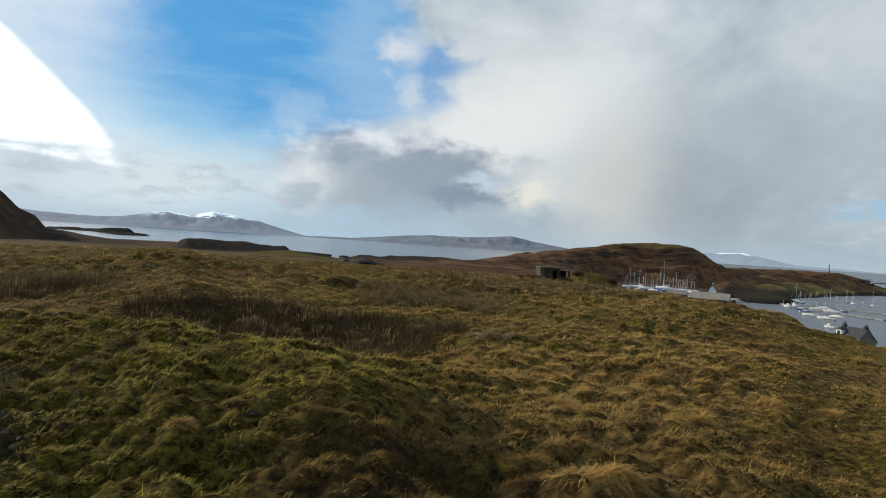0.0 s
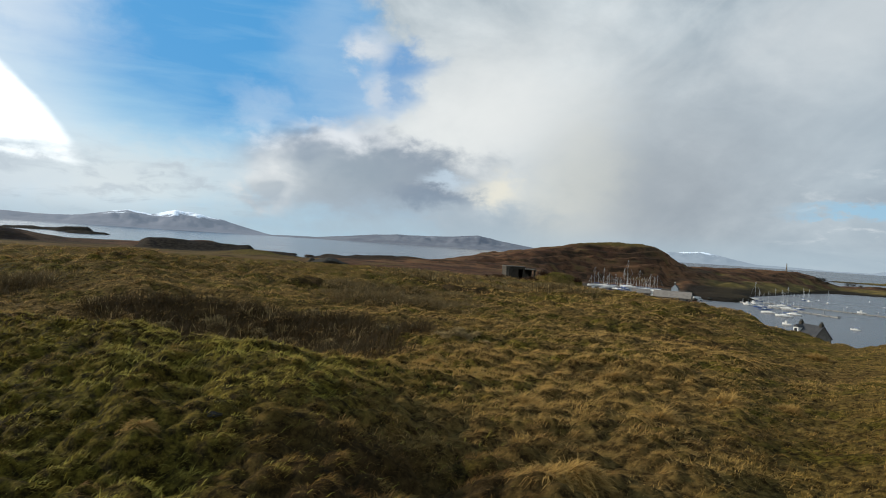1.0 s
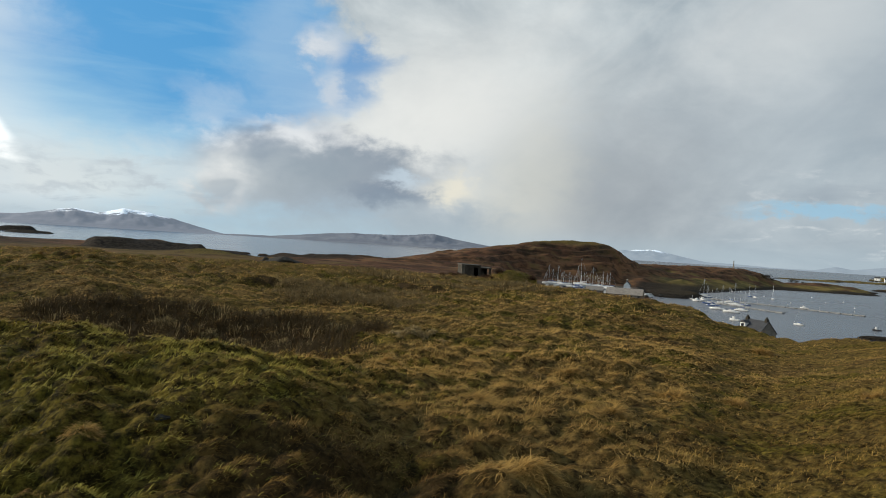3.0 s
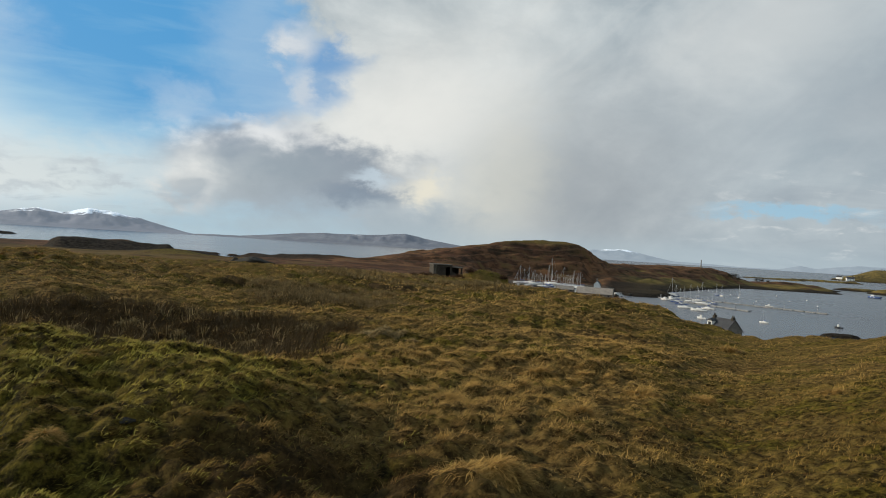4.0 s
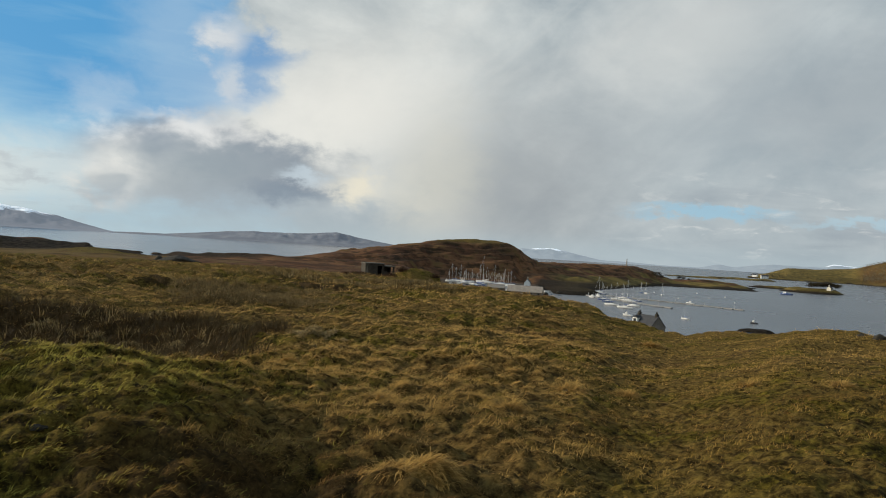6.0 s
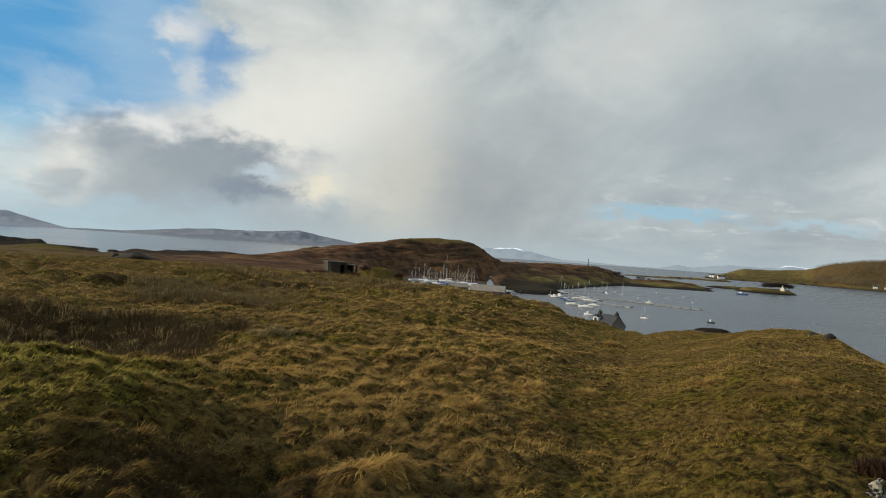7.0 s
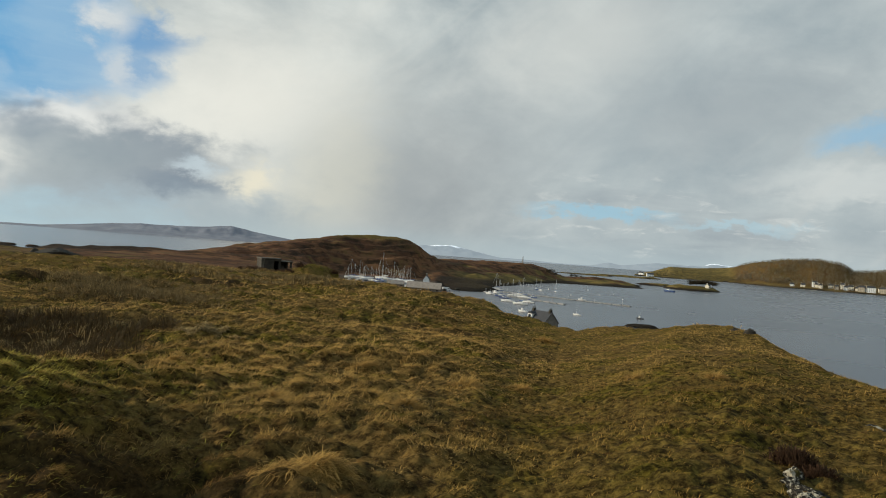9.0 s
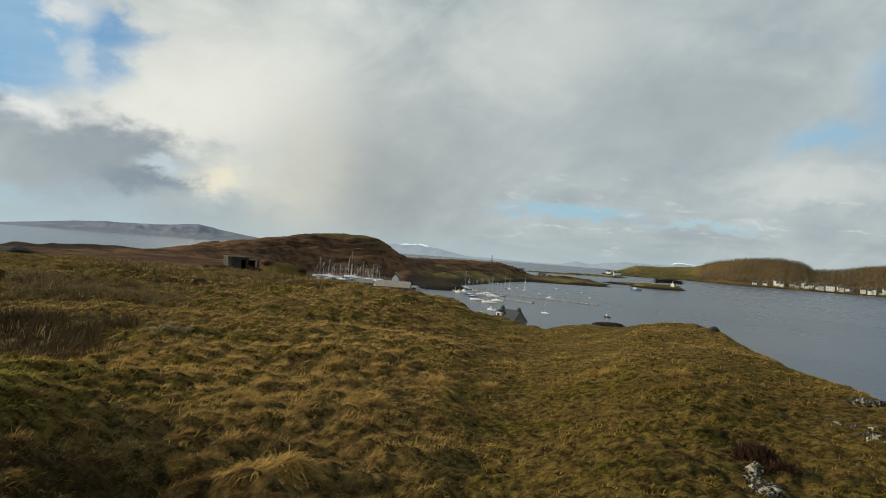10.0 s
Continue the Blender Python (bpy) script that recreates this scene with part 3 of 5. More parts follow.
def add_fields(me, x, y, z):
    """What grows where: moss, rushes, heath, pasture, bare stone and wet shore, as fields on the mesh; rush and shore
    also carry painted shade.
    """
    r, a = np.hypot(x, y), np.degrees(np.arctan2(x, y))
    moss, rush = growth(x, y)
    rough = fbm(x / 30.0, y / 30.0, 4, 77)
    heath = smooth(r + rough * 60, 108.0, 150.0) * (1 - smooth(r, 1130.0, 1150.0) * smooth(a, 45.0, 44.0))
    brow = smooth(a, 9.0, 12.0) * smooth(a, 19.5, 17.5) * smooth(z, 30.5, 33.0) * smooth(r, 500.0, 560.0)
    heath = heath * (1 - 0.7 * brow)
    moss = np.maximum(moss, brow)
    mound = np.exp(-((a + 11.2) / 3.6) ** 4 - ((r - 255.0) / 40.0) ** 4)
    heath = heath * (1 - 0.8 * mound)
    moss = np.maximum(moss, mound)
    past = smooth(r, 1135.0, 1150.0) * smooth(a, -19.0, -15.0) * smooth(a, 45.0, 44.0)
    under = smooth(a, 44.0, 45.5) * smooth(r, 1700.0, 1760.0)
    moss, heath = np.maximum(moss, 0.2 * under), heath * (1 - 0.5 * under)
    past = np.maximum(past, heath * np.clip(smooth(a, 22.0, 25.0) * smooth(rough + 0.5 * fbm(x / 9.0, y / 9.0, 3, 78) + (6.0 - z) * 0.05, -0.16, 0.14), 0, 1))
    past = np.maximum(past, heath * smooth(a, -5.0, -9.0) * smooth(r, 285.0, 265.0) * smooth(rough, 0.12, 0.02) * 0.4 * (1 - mound))
    moss = np.maximum(moss, 0.4 * smooth(a, -4.0, -8.0) * smooth(r, 100.0, 150.0) * smooth(r, 300.0, 270.0))
    heath = heath * (1 - 0.3 * smooth(a, -4.0, -8.0) * smooth(r, 300.0, 270.0))
    past = np.maximum(past, smooth(np.abs(a - 41.6), 2.6, 2.0) * smooth(np.abs(r - 930.0), 80.0, 60.0) * 0.35)
    moss = np.maximum(moss, smooth(np.abs(a - 41.6), 2.6, 2.0) * smooth(np.abs(r - 930.0), 80.0, 60.0))
    heath = heath * (1 - 0.8 * smooth(np.abs(a - 41.6), 2.6, 2.0) * smooth(np.abs(r - 930.0), 80.0, 60.0))
    past = np.maximum(past, 0.3 * smooth(z, 28.0, 33.0) * smooth(a, 9.0, 13.0) * smooth(r, 500.0, 560.0) * smooth(r, 1000.0, 900.0))
    shore = smooth(z + rough * 2.5, 2.7, 1.3) * smooth(r, 100.0, 140.0)
    shore = np.maximum(shore, np.exp(-((a - 38.15) / 2.0) ** 2 - ((r - 302.0) / 20.0) ** 2))
    # the ridge face takes the near-black shore colour
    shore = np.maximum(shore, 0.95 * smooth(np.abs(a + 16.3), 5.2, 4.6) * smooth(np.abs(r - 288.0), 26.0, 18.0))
    # shade on the western hill, put in with the near-black shore colour
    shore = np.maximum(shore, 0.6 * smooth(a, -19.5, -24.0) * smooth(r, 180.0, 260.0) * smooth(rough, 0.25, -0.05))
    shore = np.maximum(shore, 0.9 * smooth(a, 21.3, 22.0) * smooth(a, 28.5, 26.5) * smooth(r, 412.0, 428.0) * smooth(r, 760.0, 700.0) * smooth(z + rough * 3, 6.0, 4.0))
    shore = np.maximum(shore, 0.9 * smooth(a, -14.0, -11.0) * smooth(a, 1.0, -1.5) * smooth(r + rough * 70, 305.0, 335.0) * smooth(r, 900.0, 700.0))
    shore = np.maximum(shore, smooth(a, -19.0, -21.0) * smooth(r, 1100.0, 1150.0))
    shore = np.maximum(shore, 0.85 * peat(x, y))
    yard = smooth(np.abs(a - 17.7), 4.6, 3.2) * smooth(np.abs(r - 445.0), 75.0, 55.0) * smooth(z, 5.0, 3.6) * 0.8
    crag = smooth(a, 15.5, 17.0) * smooth(a, 20.5, 19.0) * smooth(np.abs(r - 610.0), 50.0, 30.0) * smooth(z, 17.0, 22.0) * smooth(z, 33.5, 31.0) * smooth(fbm(x / 14.0, y / 14.0, 4, 91), -0.12, 0.08)
    shore = np.maximum(shore, 0.5 * crag)
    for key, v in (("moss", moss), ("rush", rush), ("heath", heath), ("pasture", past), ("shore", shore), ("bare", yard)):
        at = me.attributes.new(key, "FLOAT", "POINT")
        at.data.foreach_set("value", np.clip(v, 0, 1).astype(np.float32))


def peat(x, y):
    """Where the turf is worn off the bank down to dark peat."""
    r, a = np.hypot(x, y), np.degrees(np.arctan2(x, y))
    n = fbm(x / 0.9, y / 0.9, 4, 63)
    bare = np.exp(-((a + 32.5) / 4.5) ** 4 - ((r - 7.3) / 1.3) ** 4) * smooth(n, -0.12, 0.06)
    return bare


def growth(x, y):
    r, a = np.hypot(x, y), np.degrees(np.arctan2(x, y))
    n1, n2 = fbm(x / 4.0, y / 4.0, 4, 61), fbm(x / 7.0, y / 3.0, 4, 71)
    moss = 0.9 * smooth(a + n1 * 24, -1.0, -15.0) * smooth(r + n1 * 4, 13.5, 10.0)
    moss = np.maximum(moss, 0.40 * smooth(a + n1 * 25, 24.0, 33.0) * smooth(n1, -0.3, 0.25))
    moss = np.maximum(moss, 0.7 * smooth(r, 20.0, 30.0) * smooth(n1 + n2, 0.10, 0.35))
    rim = np.interp(a, (-29, -27, -20, -13, -8, -3, 2), (16.5, 20.0, 21.5, 22.3, 22.0, 20.0, 16.5))
    rush = smooth(rim - r + n1 * 5.0, -0.6, 1.0) * smooth(r, 11.5, 13.0) * smooth(r - np.interp(a, (-32, -24, -19, -14), (12.2, 10.9, 10.0, 9.3)), 2.0, 3.5) * smooth(a + n1 * 8, -31.0, -27.5) * smooth(a + n1 * 14, 4.0, -2.0) * (1 - 0.75 * smooth(n2, 0.10, 0.2))
    rush = np.maximum(rush, smooth(n2, -0.12, 0.04) * np.exp(-((a + 0.5) / 6.2) ** 4 - ((r - 34.0) / 8.5) ** 4))
    rush = np.maximum(rush, smooth(n2, -0.16, 0.02) * np.exp(-((a + 31.0) / 5.5) ** 4 - ((r - 25.5) / 2.6) ** 4))
    rush = np.maximum(rush, np.exp(-((a - 0.3) / 2.2) ** 4 - ((r - 18.6) / 1.3) ** 4))
    rush = np.maximum(rush, smooth(n2, 0.02, 0.14) * smooth(r, 45.0, 60.0) * smooth(r, 115.0, 100.0) * smooth(np.abs(a - 8.0), 12.0, 4.0))
    # shade before the hummock, put in as dark rush tone and thinner moss
    rush = np.maximum(rush, 0.85 * np.exp(-((a + 0.5) / 13.0) ** 4) * smooth(r, 2.8, 3.8) * smooth(r + n1 * 2, 6.6, 5.6))
    moss = moss * (1 - 0.9 * peat(x, y)) * (1 - 0.5 * np.exp(-((a + 4.0) / 10.0) ** 4) * smooth(r + n1 * 2.5, 6.7, 5.6))
    rush = np.maximum(rush, 0.8 * smooth(n2 - n1, 0.18, 0.3) * smooth(a, 12.0, 20.0) * smooth(r, 11.0, 15.0))
    return moss, rush


gx, gy, gf = polar_grid(VIEW, RINGS)
gz = height(gx, gy)
ground = sheet("ground", np.stack([gx, gy, gz], 1), gf, MOOR)
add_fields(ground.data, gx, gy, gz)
tagged(ground, "rough tussocky moorland falling to a sea bay, brown hills behind", "ground", kind="structure")

wx, wy, wf = polar_grid(np.arange(-180, 181, 3.0), np.concatenate([[0.0], np.geomspace(60.0, 4950.0, 60)]))
water = sheet("water", np.stack([wx, wy, 0 * wx], 1), wf, SEA)
tagged(water, "grey-blue sea with fine ripples and a calm sheltered bay", "water", kind="structure")


def mountain_range(name, label, mat, azs, els, dist, depth, seed, jag=0.12):
    """A far range: a crest line given by its heading and height, with spurs and gullies on the near side."""
    aa = np.arange(min(azs), max(azs) + 0.01, 0.12)
    e = np.interp(aa, azs, els)
    e = np.convolve(np.pad(e, 1, mode="edge"), np.ones(3) / 3, mode="valid")
    e = e + jag * fbm(aa * 0.9, aa * 0 + seed, 4, seed) * np.clip(e + 0.4, 0.1, 1.2)
    crest = 25.0 + dist * np.tan(np.radians(e))
    steps = np.linspace(0, 1, 15)
    rs = dist - depth * (1 - steps)
    A, S = np.meshgrid(aa, steps, indexing="ij")
    R = np.broadcast_to(rs, A.shape)
    up = np.maximum(crest, 1.0)[:, None] * (S ** 1.1)
    up = up * (1 + 0.9 * fbm(A * 1.1, S * 3.0 + seed, 5, seed) * np.sin(np.pi * S))
    x, y, z = R * np.sin(np.radians(A)), R * np.cos(np.radians(A)), up - 1.0
    na, ns = A.shape
    bx, by = (dist + depth) * np.sin(np.radians(aa)), (dist + depth) * np.cos(np.radians(aa))
    v = np.concatenate([np.stack([x, y, z], -1), np.stack([bx, by, 0 * bx - 1.0], -1)[:, None]], 1)
    i = np.arange(na * (ns + 1)).reshape(na, ns + 1)
    f = np.stack([i[:-1, :-1], i[1:, :-1], i[1:, 1:], i[:-1, 1:]], -1).reshape(-1, 4)
    ob = sheet(name, v.reshape(-1, 3), f, mat)
    return tagged(ob, label, "mountains", kind="structure")


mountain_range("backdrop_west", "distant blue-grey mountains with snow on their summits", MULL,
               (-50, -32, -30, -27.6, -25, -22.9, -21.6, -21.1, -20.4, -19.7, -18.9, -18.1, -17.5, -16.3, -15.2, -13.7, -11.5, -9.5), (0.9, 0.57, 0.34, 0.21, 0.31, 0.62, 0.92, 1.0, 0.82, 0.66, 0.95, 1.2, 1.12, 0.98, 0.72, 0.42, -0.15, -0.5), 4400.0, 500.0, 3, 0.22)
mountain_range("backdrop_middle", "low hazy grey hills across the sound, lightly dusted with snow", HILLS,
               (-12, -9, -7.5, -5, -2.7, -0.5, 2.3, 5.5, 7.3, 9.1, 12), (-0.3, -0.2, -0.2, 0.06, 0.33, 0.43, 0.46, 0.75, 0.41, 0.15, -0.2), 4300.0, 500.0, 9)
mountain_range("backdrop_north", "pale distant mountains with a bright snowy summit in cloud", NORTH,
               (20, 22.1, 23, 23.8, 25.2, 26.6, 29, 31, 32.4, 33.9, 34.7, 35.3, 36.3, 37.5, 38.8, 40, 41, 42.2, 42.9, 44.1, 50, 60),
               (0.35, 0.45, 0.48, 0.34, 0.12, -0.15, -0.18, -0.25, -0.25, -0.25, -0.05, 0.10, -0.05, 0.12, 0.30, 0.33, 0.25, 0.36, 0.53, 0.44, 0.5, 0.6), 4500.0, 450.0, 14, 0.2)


# ---- grass, rushes and moss ----
def make_blades(name, dry, fresh, rust, spec=0.04, lo=0.55, hi=1.38):
    """Leaves of grass: dry, fresh or rusty by the fields of the mesh, each blade a little different."""
    m, n, p = material(name, 0.75, 0.0, spec, False)
    rnd = n.add("ShaderNodeNewGeometry").outputs["Random Per Island"]
    grain = n.noise(coords(n), 4.5, 3.0, 0.6)
    tone = n.step(n.math("MULTIPLY_ADD", rnd, 0.5, n.math("MULTIPLY", grain, 0.7)), 0.35, 0.85)
    a = n.mix(tone, c4(*[v * lo for v in dry]), c4(*[v * hi for v in dry]))
    b = n.mix(tone, c4(*[v * lo for v in fresh]), c4(*[v * (0.35 + 0.57 * hi) for v in fresh]))
    c = n.mix(tone, c4(*[v * lo * 1.1 for v in rust]), c4(*[v * (0.35 + 0.54 * hi) for v in rust]))
    col = n.mix(attribute(n, "rusty"), n.mix(attribute(n, "fresh"), a, b), c)
    n.put(p.inputs["Base Color"], col)
    # thin leaves let some light through
    glow = n.add("ShaderNodeBsdfTranslucent", {"Color": col})
    both = n.add("ShaderNodeMixShader", {0: 0.22, 1: p.outputs[0], 2: glow.outputs[0]})
    n.add("ShaderNodeOutputMaterial", {"Surface": both.outputs[0]}).is_active_output = True
    return m


GRASS = make_blades("grass_blades", (0.425, 0.256, 0.074), (0.228, 0.140, 0.022), (0.125, 0.064, 0.018))
MOSS = make_blades("moss_leaves", (0.36, 0.275, 0.07), (0.300, 0.245, 0.030), (0.075, 0.052, 0.018))
RUSH = make_blades("rush_stems", (0.35, 0.250, 0.108), (0.07, 0.05, 0.02), (0.038, 0.025, 0.012))
rng = np.random.default_rng(7)


def blade_mesh(name, root, azim, lean, bend, length, width, fields, mat):
    """All blades as one mesh: each is a folded strip of a quad and a tip."""
    n = len(root)
    dx, dy = np.cos(azim), np.sin(azim)
    side = np.stack([-dy, dx, 0 * dx], 1) * (width / 2)[:, None]

    def at(s, ang):
        return np.stack([dx * np.sin(ang) * s, dy * np.sin(ang) * s, np.cos(ang) * s], 1)
    mid = root + at(length * 0.55, lean)
    tip = mid + at(length * 0.45, lean + bend)
    v = np.stack([root - side, root + side, mid + side * 0.8, mid - side * 0.8, tip], 1).reshape(-1, 3)
    k = np.arange(n)[:, None] * 5
    loops = np.concatenate([k + [0, 1, 2, 3], k + [3, 2, 4]], 1).ravel()
    me = bpy.data.meshes.new(name)
    me.vertices.add(len(v))
    me.vertices.foreach_set("co", v.astype(np.float32).ravel())
    me.loops.add(len(loops))
    me.loops.foreach_set("vertex_index", loops.astype(np.int32))
    me.polygons.add(2 * n)
    starts = (np.arange(n)[:, None] * 7 + [0, 4]).ravel()
    me.polygons.foreach_set("loop_start", starts.astype(np.int32))
    for key, val in fields.items():
        at_ = me.attributes.new(key, "FLOAT", "POINT")
        at_.data.foreach_set("value", np.repeat(np.clip(val, 0, 1), 5).astype(np.float32))
    me.materials.append(mat)
    me.update(calc_edges=True)
    return new(name, me)


def edge_radius(a):
    return lerp_at(a, EDGE_AZ, EDGE_R)


def scatter(count, r0, r1, a0=-38.0, a1=62.0):
    r = np.sqrt(rng.uniform(0, 1, count) * (r1 * r1 - r0 * r0) + r0 * r0)
    a = rng.uniform(a0, a1, count)
    keep = r < edge_radius(a) * 1.08
    r, a = r[keep], a[keep]
    return r * np.sin(np.radians(a)), r * np.cos(np.radians(a)), r, a


def grass_field(name, label, count, r0, r1, per, length, width, spread, flat=0.85, a0=-38.0):
    """Tufts that lie over the way the wind combed them; taller and paler on the hummocks, short and green between."""
    x, y, r, a = scatter(count, r0, r1, a0)
    moss, rush = growth(x, y)
    clump = 0.55 * (cushions(x, y, 0.40, 0.34, 31) - 0.4) + 0.5 * fbm(x / 1.9, y / 1.5, 3, 41)
    keep = rng.uniform(0, 1, len(x)) < np.clip(0.5 + clump * 2.2, 0.05, 1.0) * (1 - 0.45 * moss) * (1 - peat(x, y))
    x, y, r, a, moss, rush, clump = (v[keep] for v in (x, y, r, a, moss, rush, clump))
    tall = np.clip(0.7 + clump * 1.8, 0.3, 1.5) * (1 - 0.55 * moss)
    fresh = np.clip(0.15 + 0.8 * moss - 1.1 * clump + 0.5 * fbm(x / 8.0, y / 8.0, 3, 95) + 0.35 * smooth(a, 18.0, 28.0), 0, 1)
    rusty = np.clip(0.95 * rush + smooth(fbm(x / 5.0, y / 4.0, 3, 97), 0.12, 0.3) * 0.7, 0, 1)
    comb = 0.2 + 0.9 * fbm(x / 6.0, y / 6.0, 2, 99) * np.pi
    k = len(x)
    rep = lambda v: np.repeat(v, per)
    ox, oy = rng.normal(0, spread, k * per), rng.normal(0, spread, k * per)
    px, py = rep(x) + ox, rep(y) + oy
    pz = height(px, py) - 0.015
    out = np.arctan2(oy, ox)
    mixang = np.arctan2(np.sin(rep(comb)) * flat + np.sin(out) * 0.9, np.cos(rep(comb)) * flat + np.cos(out) * 0.9) + rng.normal(0, 0.5, k * per)
    lean = np.abs(rng.normal(1.08, 0.28, k * per))
    bend = rng.uniform(0.1, 0.8, k * per)
    ln = length * rep(tall) * rng.uniform(0.6, 1.3, k * per) * (1 - 0.3 * smooth(rep(r), 8.0, 5.5))
    wd = width * rng.uniform(0.7, 1.3, k * per)
    ob = blade_mesh(name, np.stack([px, py, pz], 1), mixang, lean, bend, ln, wd, {"fresh": rep(fresh) + rng.normal(0, 0.12, k * per), "rusty": rep(rusty)}, GRASS)
    return tagged(ob, label, "grass", kind="stuff")


def tussock_field(name, label, r0, r1, wide, deep, seed, per, width, reach, behind=False):
    """A tussock on every cushion of the ground: leaves spring from its crown and lie over it, paler or greener from one to the next."""
    gx0, gy0 = np.meshgrid(np.arange(-int(r1 / wide) - 1, int(r1 / wide) + 2), np.arange(-int((1.0 if behind else 0.3) * r1 / deep), int(r1 / deep) + 2), indexing="ij")
    cx, cy = gx0.ravel().astype(float), gy0.ravel().astype(float)
    x, y = (cx + hash2(cx, cy, seed)) * wide, (cy + hash2(cx, cy, seed + 1)) * deep
    size = 0.40 + 0.55 * hash2(cx, cy, seed + 2)
    r, a = np.hypot(x, y), np.degrees(np.arctan2(x, y))
    ok = (r > r0) & (r < r1) & (((a > -38) & (a < 62)) != behind) & (r < edge_radius(a) * 1.04)
    x, y, r, a, size, cx, cy = (v[ok] for v in (x, y, r, a, size, cx, cy))
    moss, rush = growth(x, y)
    pick = hash2(cx, cy, seed + 7)
    ok = (hash2(cx, cy, seed + 8) < 0.88 - 0.08 * moss - 0.9 * peat(x, y))
    x, y, r, a, size, moss, rush, pick = (v[ok] for v in (x, y, r, a, size, moss, rush, pick))
    k = len(x)
    wide_patch = fbm(x / 9.0, y / 7.0, 3, 95)
    fresh = np.clip(0.02 + 0.75 * moss + 0.3 * smooth(a, 20.0, 30.0) + (1.2 * (pick - 0.62) + 1.5 * wide_patch) * (1 - 0.5 * smooth(a, 16.0, 28.0)), 0, 1)
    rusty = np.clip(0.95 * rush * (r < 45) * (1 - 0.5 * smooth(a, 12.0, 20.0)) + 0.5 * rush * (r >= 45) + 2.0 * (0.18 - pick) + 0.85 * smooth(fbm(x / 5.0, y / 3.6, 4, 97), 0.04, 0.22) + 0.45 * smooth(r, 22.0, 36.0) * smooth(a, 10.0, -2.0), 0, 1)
    patch = fbm(x / 1.5, y / 1.1, 3, 131)
    fresh = np.clip(fresh + 1.1 * patch + 0.12 * smooth(a, 18.0, 28.0), 0, 1)
    rusty = np.clip(rusty + 0.8 * smooth(fbm(x / 1.6, y / 1.2, 4, 133), 0.02, 0.2) * smooth(a, 8.0, 22.0), 0, 1)
    # sunlight put into the colour: more straw mid-slope; nearest tussocks toned rustier
    sun_tone = 1 - 0.55 * smooth(r, 9.0, 15.0) * smooth(a, 4.0, 10.0) * smooth(a, 40.0, 30.0)
    fresh, rusty = fresh * sun_tone, np.clip(rusty * sun_tone + (0.4 + 0.45 * smooth(a, 0.0, 6.0)) * smooth(r, 9.0, 6.0) * smooth(a, 26.0, 16.0), 0, 1)
    open_moor = smooth(r, 20.0, 30.0)
    fresh = np.clip(fresh + 0.5 * smooth(r, 20.0, 32.0) * smooth(a, 8.0, -6.0), 0, 1)
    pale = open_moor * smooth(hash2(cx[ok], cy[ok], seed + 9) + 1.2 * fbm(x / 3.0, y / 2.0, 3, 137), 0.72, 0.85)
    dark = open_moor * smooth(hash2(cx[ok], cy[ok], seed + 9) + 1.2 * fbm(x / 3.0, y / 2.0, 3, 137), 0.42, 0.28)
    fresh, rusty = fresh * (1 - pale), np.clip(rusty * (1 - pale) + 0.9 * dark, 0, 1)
    rep = lambda v: np.repeat(v, per)
    rad = rep(size) * wide * 0.42 * (1 + 0.75 * smooth(rep(a), 20.0, 30.0))
    ang, d = rng.uniform(0, 2 * np.pi, k * per), np.sqrt(rng.uniform(0, 1, k * per))
    px, py = rep(x) + rad * d * np.cos(ang), rep(y) + rad * d * np.sin(ang)
    pz = height(px, py) + 0.02 * (1 - d)
    comb = 0.2 + 2.2 * fbm(x / 6.0, y / 6.0, 2, 99)
    way_ = np.arctan2(np.sin(rep(comb)) * 0.8 + np.sin(ang) * d, np.cos(rep(comb)) * 0.8 + np.cos(ang) * d) + rng.normal(0, 0.45, k * per)
    ln = reach * rep(0.5 + size) * rng.uniform(0.6, 1.25, k * per) * (1 - 0.45 * rep(moss)) * (1 - 0.55 * smooth(rep(a), 20.0, 30.0)) * (1 - 0.25 * smooth(rep(r), 8.0, 5.5))
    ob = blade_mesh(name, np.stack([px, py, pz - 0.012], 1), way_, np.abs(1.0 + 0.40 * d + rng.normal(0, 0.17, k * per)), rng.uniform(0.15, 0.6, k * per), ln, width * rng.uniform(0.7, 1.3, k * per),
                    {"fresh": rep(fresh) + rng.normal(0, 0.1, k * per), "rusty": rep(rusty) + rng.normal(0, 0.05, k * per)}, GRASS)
    return tagged(ob, label, "grass", kind="stuff")


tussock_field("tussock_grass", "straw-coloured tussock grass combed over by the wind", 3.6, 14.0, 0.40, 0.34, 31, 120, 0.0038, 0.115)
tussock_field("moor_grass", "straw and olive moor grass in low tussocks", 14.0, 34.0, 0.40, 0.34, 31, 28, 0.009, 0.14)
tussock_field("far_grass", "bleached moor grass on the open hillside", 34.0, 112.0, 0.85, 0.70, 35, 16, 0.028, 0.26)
tussock_field("rear_grass", "rough tussock grass on top of the knoll", 0.9, 13.0, 0.40, 0.34, 31, 6, 0.014, 0.16, True)
tussock_field("knoll_grass", "short trodden grass on top of the knoll", 0.5, 3.6, 0.40, 0.34, 31, 40, 0.006, 0.12)
grass_field("short_grass", "thin grass between the tussocks", 9000, 3.6, 14.0, 12, 0.13, 0.005, 0.09)
grass_field("slope_grass", "short olive and straw grass carpeting the open slope", 17000, 4.5, 26.0, 10, 0.075, 0.009, 0.12, 0.85, 20.0)
grass_field("thin_grass", "thin grass on the slope", 9000, 13.0, 40.0, 8, 0.18, 0.009, 0.14)


